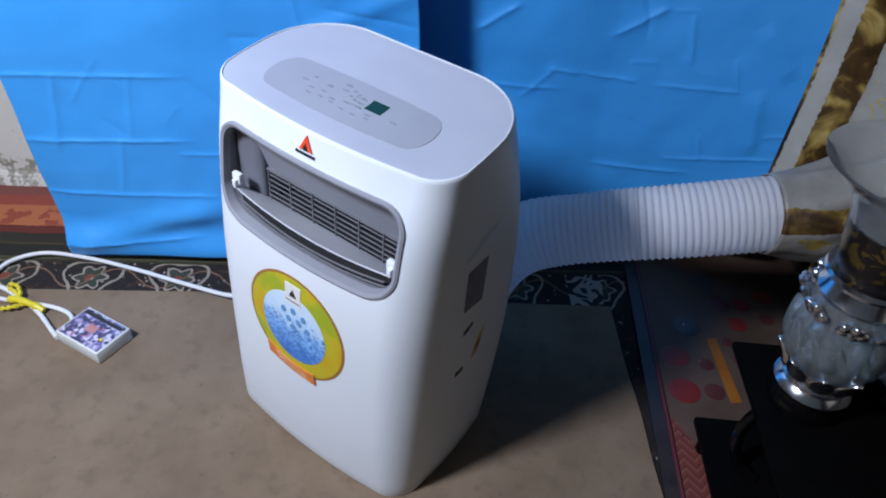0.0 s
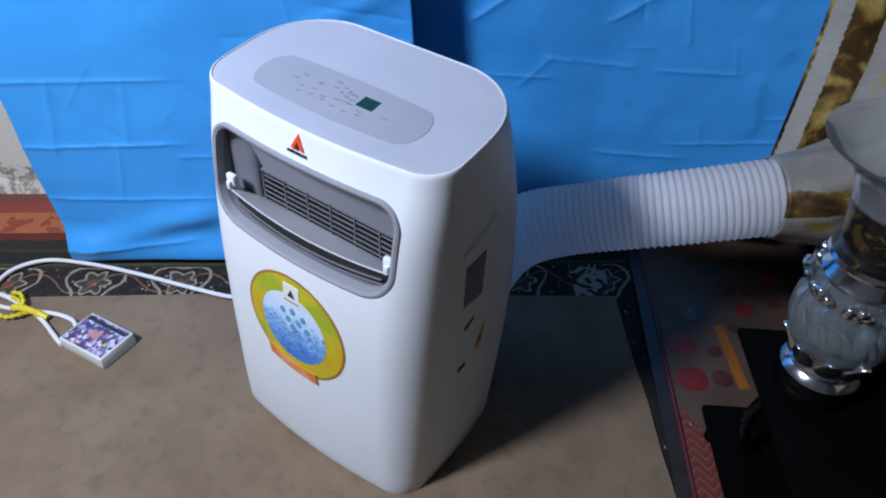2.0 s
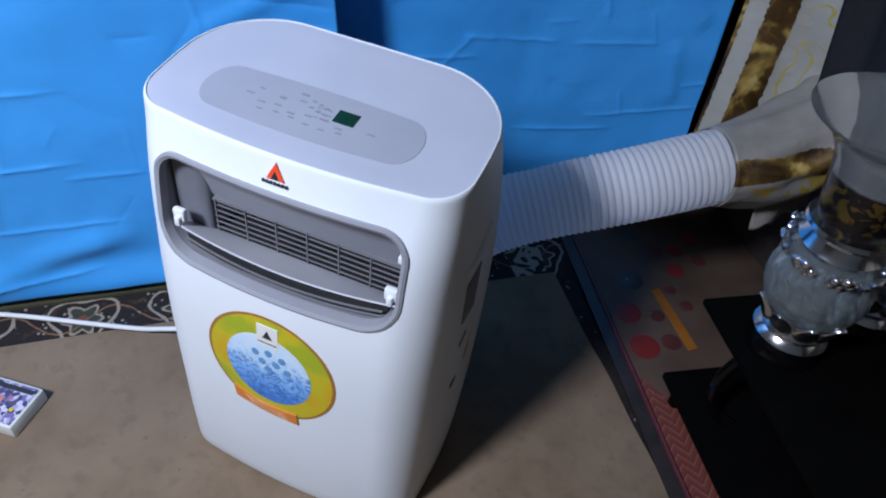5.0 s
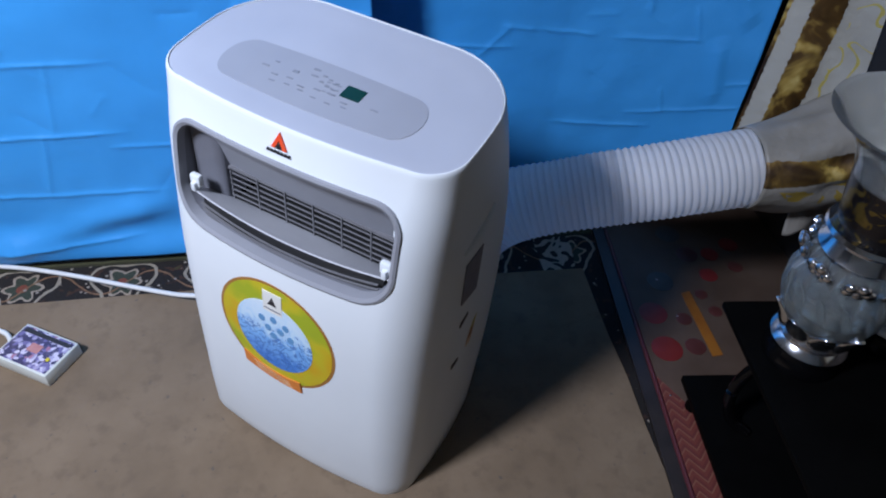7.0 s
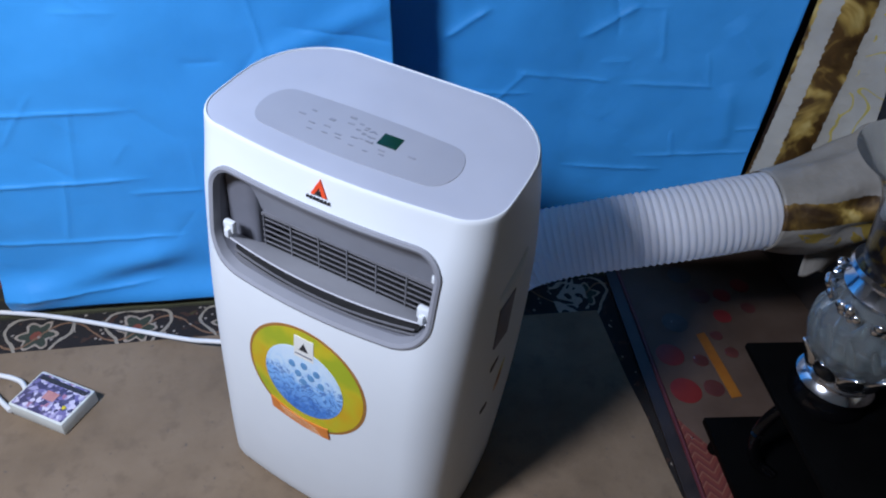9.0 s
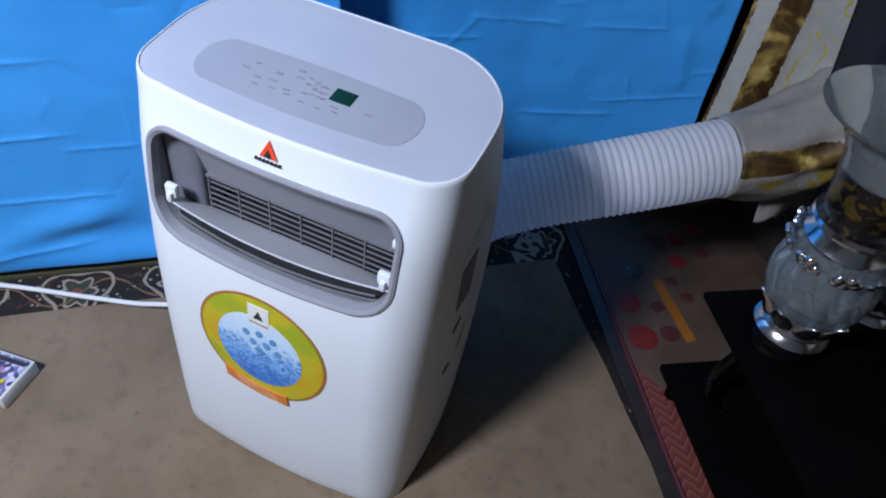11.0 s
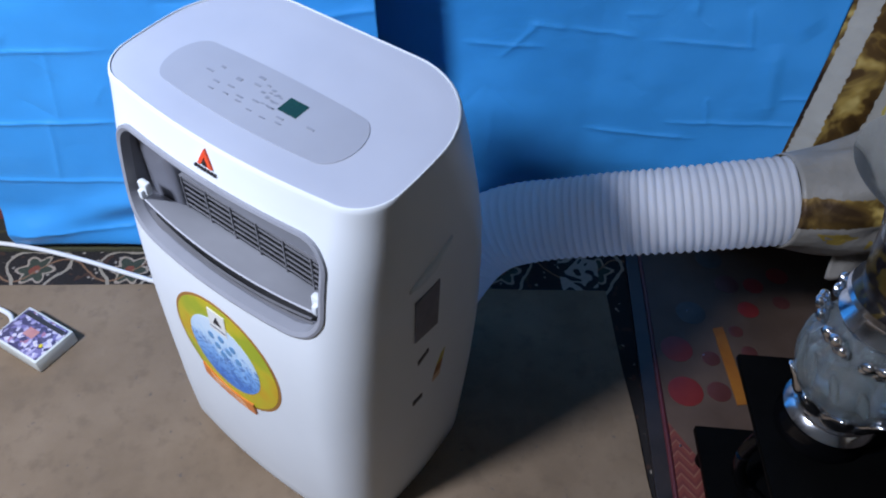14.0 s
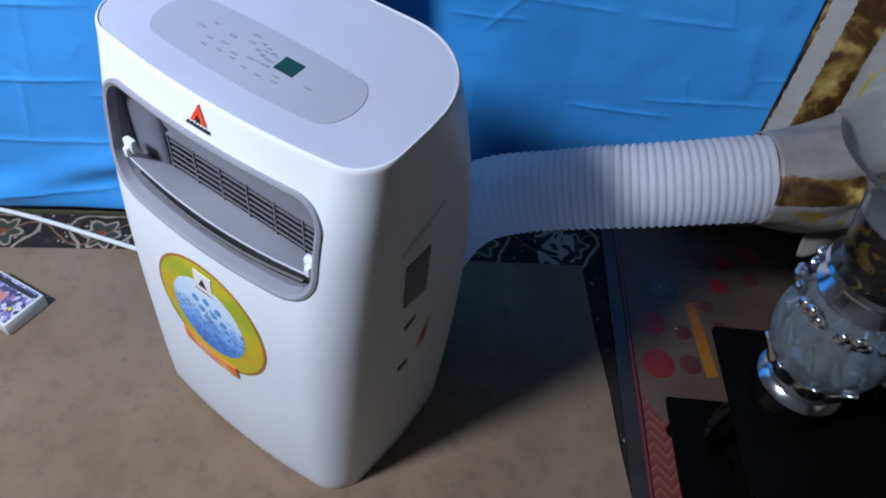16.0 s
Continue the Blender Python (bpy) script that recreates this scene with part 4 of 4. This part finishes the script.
def fabric_sleeve():
    """The curtain's lower end, wrapped round the end of the hose and gathered towards the wall, with a loose end below."""
    sleeve = thing("hose_sleeve", "cream and gold brocade cloth wrapped round the hose end", "cloth")
    axis = smooth_path([(0.812, 0.209, 0.428), (0.90, 0.20, 0.448), (0.98, 0.20, 0.475), (1.06, 0.22, 0.52)], 12)
    last, n = len(axis) - 1, 56

    def rim(t, a):
        return 0.0738 + 0.028 * t + (0.0012 + 0.022 * t) * noise.noise((math.cos(a) * 2.2, math.sin(a) * 2.2, t * 3.2)) + 0.006 * t * math.sin(9 * a)

    bm = bmesh.new()
    rings = []
    for i, q in enumerate(axis):
        t = i / last
        ring = []
        for k in range(n):
            a = 2 * math.pi * k / n
            sag = -0.03 * max(0.0, -math.sin(a)) ** 2 * min(1.0, t / 0.4)
            ring.append((q.x, q.y - rim(t, a) * math.cos(a), q.z + rim(t, a) * math.sin(a) + sag))
        rings.append(ring)
    skin(bm, rings, cap=False)
    wrap = part("wrap", bm, M_SLEEVE, sleeve, "brocade wrapped tightly round the hose", angle=180)
    bm = bmesh.new()
    grid = []
    for i in range(14, last + 1):
        q, t = axis[i], i / last
        grid.append([bm.verts.new((q.x + 0.012 * j / 10, q.y - 0.035 + 0.006 * math.sin(i * 0.5 + 0.2 * j) * j / 10, q.z - 0.078 - 0.02 * t - (0.075 + 0.012 * noise.noise((i * 0.3, 0, 4))) * j / 10)) for j in range(11)])
    for r, w in zip(grid, grid[1:]):
        for j in range(10):
            bm.faces.new((r[j], w[j], w[j + 1], r[j + 1]))
    loose = part("loose_end", bm, M_SLEEVE, sleeve, "loose hanging edge of the brocade", angle=180)
    for ob in (wrap, loose):
        sol = ob.modifiers.new("thickness", "SOLIDIFY")
        sol.thickness, sol.offset = 0.002, -1


def sleeve_material():
    """The brocade again, its bands running along the hose."""
    m = Mat("brocade_wrap", (0.45, 0.43, 0.38), 0.45)
    z = m.math("ADD", m.axis(2), m.math("ADD", m.math("MULTIPLY", m.axis(0), -0.22), m.math("MULTIPLY", m.math("SUBTRACT", m.noise(150, 1), 0.5), 0.008)))
    k = m.math("MULTIPLY", m.math("SUBTRACT", z, 0.10), 3.0)
    mask = m.ramp(k, [(0.0, (0, 0, 0)), (0.475, (1, 1, 1)), (0.605, (0, 0, 0))], True)
    # bright patches again put the gold's reflections into the colour
    gold = m.ramp(m.noise(13, 3, 0.5, 1.0), [(0.38, (0.06, 0.033, 0.013)), (0.54, (0.2, 0.12, 0.03)), (0.62, (0.6, 0.42, 0.11)), (0.72, (0.8, 0.64, 0.26))])
    spot = m.math("MULTIPLY", m.math("GREATER_THAN", m.noise(16, 2, 0.5, 1.0), 0.56), m.math("LESS_THAN", m.math("ABSOLUTE", m.math("SUBTRACT", k, 0.35)), 0.09))
    cream = m.ramp(m.noise(7), [(0.3, (0.20, 0.187, 0.16)), (0.7, (0.32, 0.30, 0.265))])
    both = m.math("MAXIMUM", mask, spot)
    m.colour(m.mix(both, cream, m.mix(spot, gold, (0.5, 0.36, 0.08))))
    m.link(m.math("MULTIPLY", both, 0.4), m.b.inputs["Metallic"])
    m.bump(m.noise(26, 3), 0.5, 0.008)
    return m.bump(m.noise(700, 1), 0.2, 0.001).m


M_SLEEVE = sleeve_material()
fabric_sleeve()


# ---- adapter box and cord ----
def adapter_box():
    a = thing("voltage_protector", "ivory plastic plug box with dark printed label, lying on the rug", "power adapter", pose(-0.5515, 0.245, 0.001, 0, 0, -30.3))
    part("case", box(bmesh.new(), -0.066, -0.046, 0, 0.066, 0.046, 0.033, 0.004), M_BOX, a, "ivory plastic case")
    face = part("label_face", box(bmesh.new(), -0.061, -0.041, 0.032, 0.061, 0.041, 0.0342, 0.001), M_ADAPTER, a, "dark violet printed face")
    part("lamp", lathe(bmesh.new(), [(0.0045, 0.034), (0.004, 0.036), (0.002, 0.0368)], 14, centre=(0.042, -0.012)), M_TIE, face, "small yellow green indicator")
    part("print", box(bmesh.new(), -0.016, -0.010, 0.034, 0.012, 0.010, 0.0347), M_PINK, face, "pale red printed patch")
    part("print", box(bmesh.new(), -0.055, 0.026, 0.034, 0.058, 0.036, 0.0347), M_INK, face)


adapter_box()


def power_cord():
    cord = thing("power_cord", "white power cord looped on the floor, tied with yellow tape", "cord")
    z = 0.006
    line = smooth_path([(-0.170, 0.33, 0.05), (-0.260, 0.365, 0.03), (-0.310, 0.385, 0.02), (-0.424, 0.43, 0.014), (-0.544, 0.475, 0.012), (-0.664, 0.51, 0.012), (-0.774, 0.525, 0.012), (-0.844, 0.495, 0.01), (-0.869, 0.44, z), (-0.859, 0.395, z), (-0.824, 0.365, 0.009), (-0.754, 0.345, 0.014), (-0.684, 0.335, 0.012), (-0.634, 0.312, 0.014), (-0.612, 0.282, 0.016)], 10)
    part("cord", tube(bmesh.new(), line, 0.0052, 12), M_CORD, cord)
    line = smooth_path([(-0.629, 0.235, 0.016), (-0.654, 0.262, 0.012), (-0.704, 0.315, 0.012), (-0.764, 0.36, 0.012), (-0.844, 0.40, 0.016), (-0.944, 0.40, 0.01), (-1.044, 0.36, z), (-1.224, 0.33, z)], 10)
    part("cord", tube(bmesh.new(), line, 0.0052, 12), M_CORD, cord)
    tie = part("tie", tube(bmesh.new(), smooth_path([(-0.694, 0.322, 0.012), (-0.724, 0.333, 0.020), (-0.759, 0.345, 0.021), (-0.784, 0.352, 0.016)], 5), [0.007, 0.008, 0.0085, 0.009, 0.0095] * 3 + [0.008], 10), M_TIE, cord, "crumpled yellow tape tie")
    for pts in ([(-0.759, 0.35, 0.016), (-0.769, 0.375, 0.022), (-0.789, 0.40, 0.016), (-0.814, 0.41, 0.010)], [(-0.744, 0.34, 0.014), (-0.764, 0.325, 0.018), (-0.789, 0.325, 0.012), (-0.814, 0.335, 0.010)], [(-0.759, 0.35, 0.02), (-0.784, 0.375, 0.024), (-0.809, 0.39, 0.014)]):
        bm = bmesh.new()
        line = smooth_path(pts, 6)
        tube(bm, line, [0.0045 + 0.002 * math.sin(k * 1.7) for k in range(len(line))], 6)
        part("tie_end", bm, M_TIE, tie)


power_cord()


# ---- thin floor mat with oilcloth, low table ----
MAT_TOP = 0.012


def low_mat():
    """A thin mat; its own y axis runs along its long side."""
    mat = thing("floor_mat", "thin floor mat with dark border and patterned oilcloth cover", "mat", pose(0.647, -0.10, 0, 0, 0, -5.5))
    part("core", box(bmesh.new(), -0.004, -0.9, -0.003, 0.49, 0.84, MAT_TOP - 0.004, 0.003), M_SIDE_DARK, mat, "dark vinyl border and underside")
    part("cover", box(bmesh.new(), 0.032, -0.895, MAT_TOP - 0.006, 0.486, 0.835, MAT_TOP, 0.002), M_OILCLOTH, mat, "greyed pink oilcloth with zigzag border")
    part("piping", tube(bmesh.new(), [(0.029, -0.89 + 0.05 * k, MAT_TOP - 0.002 + 0.001 * math.sin(k)) for k in range(34)], 0.005, 8), M_MAROON, mat, "maroon edge piping")
    dots = [(0.075, 0.333, 0.032, M_DOT_RED), (0.078, 0.231, 0.034, M_DOT_RED), (0.119, 0.433, 0.031, M_DOT_GREY), (0.212, 0.524, 0.026, M_DOT_BROWN), (0.244, 0.453, 0.022, M_DOT_RED),
            (0.185, 0.600, 0.030, M_DOT_GREY), (0.143, 0.236, 0.023, M_DOT_BROWN), (0.141, 0.315, 0.018, M_DOT_BROWN), (0.270, 0.525, 0.022, M_DOT_RED), (0.32, 0.48, 0.018, M_DOT_BROWN), (0.222, 0.337, 0.016, M_DOT_BROWN), (0.33, 0.56, 0.024, M_DOT_RED), (0.205, 0.39, 0.015, M_DOT_BROWN)]
    for x, y, r, dm in dots:
        bm = bmesh.new()
        lathe(bm, [(r, MAT_TOP - 0.002), (r, MAT_TOP + 0.0006), (r * 0.9, MAT_TOP + 0.0009)], 28, centre=(x, y))
        part("dot", bm, dm, mat, "dull round printed dot")
    bm = bmesh.new()
    skin(bm, [[(0.172, 0.208, z), (0.196, 0.212, z), (0.180, 0.400, z), (0.158, 0.393, z)] for z in (MAT_TOP - 0.002, MAT_TOP + 0.0014)])
    part("stripe", bm, M_ORANGE, mat, "orange printed stripe")
    # tiny chrome balls added in place of glints on the clear film
    for x, y, r in ((0.112, 0.436, 0.0025), (0.128, 0.322, 0.0022), (0.05, 0.11, 0.0025)):
        bm = bmesh.new()
        bmesh.ops.create_uvsphere(bm, u_segments=8, v_segments=6, radius=r)
        bmesh.ops.translate(bm, vec=(x, y, MAT_TOP + 0.4 * r), verts=bm.verts)
        part("glint", bm, M_CHROME, mat, "tiny chrome ball standing for a glint on the film")


low_mat()


TABLE = pose(0.724, 0.004, 0, 0, 0, -5.5)
TABLE_TOP = 0.297


def black_table():
    """A low black table: a top and a shelf near the floor, on curved glossy legs."""
    t = thing("low_table", "low black glossy table with a lower shelf, carrying the vase", "table", TABLE)
    part("tabletop", box(bmesh.new(), 0.0, -0.78, TABLE_TOP - 0.014, 0.345, 0.0, TABLE_TOP, 0.004), M_BLACK_GLOSS, t, "black glossy tabletop")
    part("shelf", box(bmesh.new(), 0.002, -0.78, 0.038, 0.345, 0.019, 0.055, 0.003), M_BLACK_GLOSS, t, "black shelf close to the floor")
    for x, y, turn in ((0.085, -0.115, 150), (0.27, -0.115, 30), (0.085, -0.66, -150), (0.27, -0.66, -30)):
        c, n = math.cos(radians(turn)), math.sin(radians(turn))
        path = smooth_path([(x, y, 0.054), (x + 0.035 * c, y + 0.035 * n, 0.075), (x + 0.055 * c, y + 0.055 * n, 0.13), (x + 0.05 * c, y + 0.05 * n, 0.20), (x + 0.02 * c, y + 0.02 * n, TABLE_TOP - 0.012)], 8)
        part("leg", tube(bmesh.new(), path, 0.011, 12), M_BLACK_VASE, t, "curved black glossy leg")
    for x, y in ((0.018, -0.03), (0.327, -0.03), (0.018, -0.75), (0.327, -0.75)):
        part("foot", lathe(bmesh.new(), [(0.012, 0.010), (0.014, 0.014), (0.014, 0.039)], 20, centre=(x, y)), M_BLACK_GLOSS, t)


black_table()


# ---- ornate glass vases ----
def ornate_vase(name, m, label):
    v = thing(name, label, "vase", m, "ornate glass vases on the black table")
    part("base", lathe(bmesh.new(), [(0.046, 0.242), (0.060, 0.242), (0.061, 0.250), (0.054, 0.262), (0.050, 0.280)], 48), M_BLACK_VASE, v, "black glazed base")
    collar = part("lower_collar", lathe(bmesh.new(), [(0.050, 0.276), (0.058, 0.278), (0.061, 0.286), (0.057, 0.293), (0.052, 0.298), (0.054, 0.306), (0.057, 0.311), (0.050, 0.322), (0.043, 0.33), (0.04, 0.33)], 56), M_CHROME, v, "chromed ring collar")
    for k in range(9):
        a = 2 * math.pi * k / 9
        bm = bmesh.new()
        bmesh.ops.create_uvsphere(bm, u_segments=14, v_segments=9, radius=1.0)
        for w in bm.verts:
            tip = max(0.0, w.co.z)
            w.co = Vector((w.co.x * 0.010 + 0.014 * tip * tip, w.co.y * 0.021 * (1 - 0.35 * tip), w.co.z * 0.031))
        bmesh.ops.transform(bm, matrix=pose(0, 0, 0, 0, 0, math.degrees(a)) @ pose(0.055, 0, 0.332, 0, 14, 0), verts=bm.verts)
        part("petal", bm, M_CHROME, collar, "silvered petal")
    bulb = [(0.028, 0.322), (0.054, 0.330, 0.4), (0.070, 0.352, 1), (0.080, 0.385, 1), (0.079, 0.415, 1), (0.069, 0.445, 0.8), (0.059, 0.466, 0.4), (0.053, 0.480), (0.047, 0.480), (0.053, 0.455, 0.3), (0.070, 0.415, 0.8), (0.073, 0.385, 0.8), (0.061, 0.357, 0.8), (0.028, 0.336)]
    part("glass_bulb", lathe(bmesh.new(), bulb, 112, 14, 0.06), M_GLASS, v, "lobed pressed glass bulb")
    for k in range(14):
        a = 2 * math.pi * (k + 0.5) / 14
        bm = bmesh.new()
        bmesh.ops.create_uvsphere(bm, u_segments=10, v_segments=8, radius=1.0)
        bmesh.ops.transform(bm, matrix=pose(0, 0, 0, 0, 0, math.degrees(a)) @ pose(0.076, 0, 0.400, 25, 0, 0) @ Matrix.Diagonal((0.004, 0.007, 0.026, 1)), verts=bm.verts)
        part("leaf_relief", bm, M_GLASS, v)
    upper = part("upper_collar", lathe(bmesh.new(), [(0.053, 0.470), (0.060, 0.473), (0.063, 0.480), (0.058, 0.489), (0.055, 0.500), (0.060, 0.508), (0.066, 0.512), (0.064, 0.519), (0.050, 0.519)], 56), M_CHROME, v, "chromed collar with small flowers")
    for k in range(8):
        a = 2 * math.pi * (k + 0.3) / 8
        bm = bmesh.new()
        for j in range(5):
            b = 2 * math.pi * j / 5
            s = bmesh.ops.create_uvsphere(bm, u_segments=8, v_segments=6, radius=0.0105)["verts"]
            bmesh.ops.transform(bm, matrix=Matrix.Translation((0.0, 0.0135 * math.cos(b), 0.0135 * math.sin(b))), verts=s)
        s = bmesh.ops.create_uvsphere(bm, u_segments=8, v_segments=6, radius=0.0055)["verts"]
        bmesh.ops.transform(bm, matrix=Matrix.Translation((0.005, 0, 0)), verts=s)
        bmesh.ops.transform(bm, matrix=pose(0, 0, 0, 0, 0, math.degrees(a)) @ pose(0.071, 0, 0.456, 0, 32, 0) @ Matrix.Diagonal((0.7, 1, 1, 1)), verts=bm.verts)
        part("flower", bm, M_CHROME, upper, "small silvered flower")
    part("gilt_cup", lathe(bmesh.new(), [(0.050, 0.516), (0.056, 0.53), (0.061, 0.56), (0.066, 0.60), (0.062, 0.60), (0.056, 0.56), (0.046, 0.522)], 56), M_GILT, v, "dark cup with gilt pattern")
    part("flared_rim", lathe(bmesh.new(), [(0.066, 0.599), (0.073, 0.626), (0.090, 0.654), (0.118, 0.682), (0.128, 0.687), (0.117, 0.685), (0.088, 0.656), (0.072, 0.626), (0.064, 0.601)], 72, 8, 0.06), M_CLEAR, v, "clear flared glass rim")
    return v


BASE = TABLE_TOP - 0.242
vase = ornate_vase("ornate_vase", pose(0.800, -0.122, BASE), "tall ornate vase of pressed glass and chrome on the black table")
copy_thing(vase, pose(0.968, -0.100, BASE, 0, 0, 17))


def dark_drape():
    """A dark cloth that hangs in heavy folds before the curtain."""
    bm = bmesh.new()
    ny, nz = 50, 60
    grid = []
    for j in range(nz + 1):
        row = []
        for i in range(ny + 1):
            s, z = i / ny, 0.46 + 1.5 * j / nz
            y = 0.27 - 0.32 * s - 0.05 * max(0.0, 0.75 - z) / 0.3 * (1 - s)
            d = 0.025 * math.sin(s * 8) + 0.015 * noise.noise((s * 6, z * 3, 2))
            row.append(bm.verts.new((1.005 + d * min(1, s * 6 + 0.2), y, z)))
        grid.append(row)
    for j in range(nz):
        for i in range(ny):
            bm.faces.new((grid[j][i], grid[j][i + 1], grid[j + 1][i + 1], grid[j + 1][i]))
    ob = part("hanging_cloth", bm, M_NAVY, angle=180)
    sol = ob.modifiers.new("thickness", "SOLIDIFY")
    sol.thickness = 0.004
    tagged(ob, "black navy cloth hanging in heavy folds before the curtain", "cloth")


dark_drape()
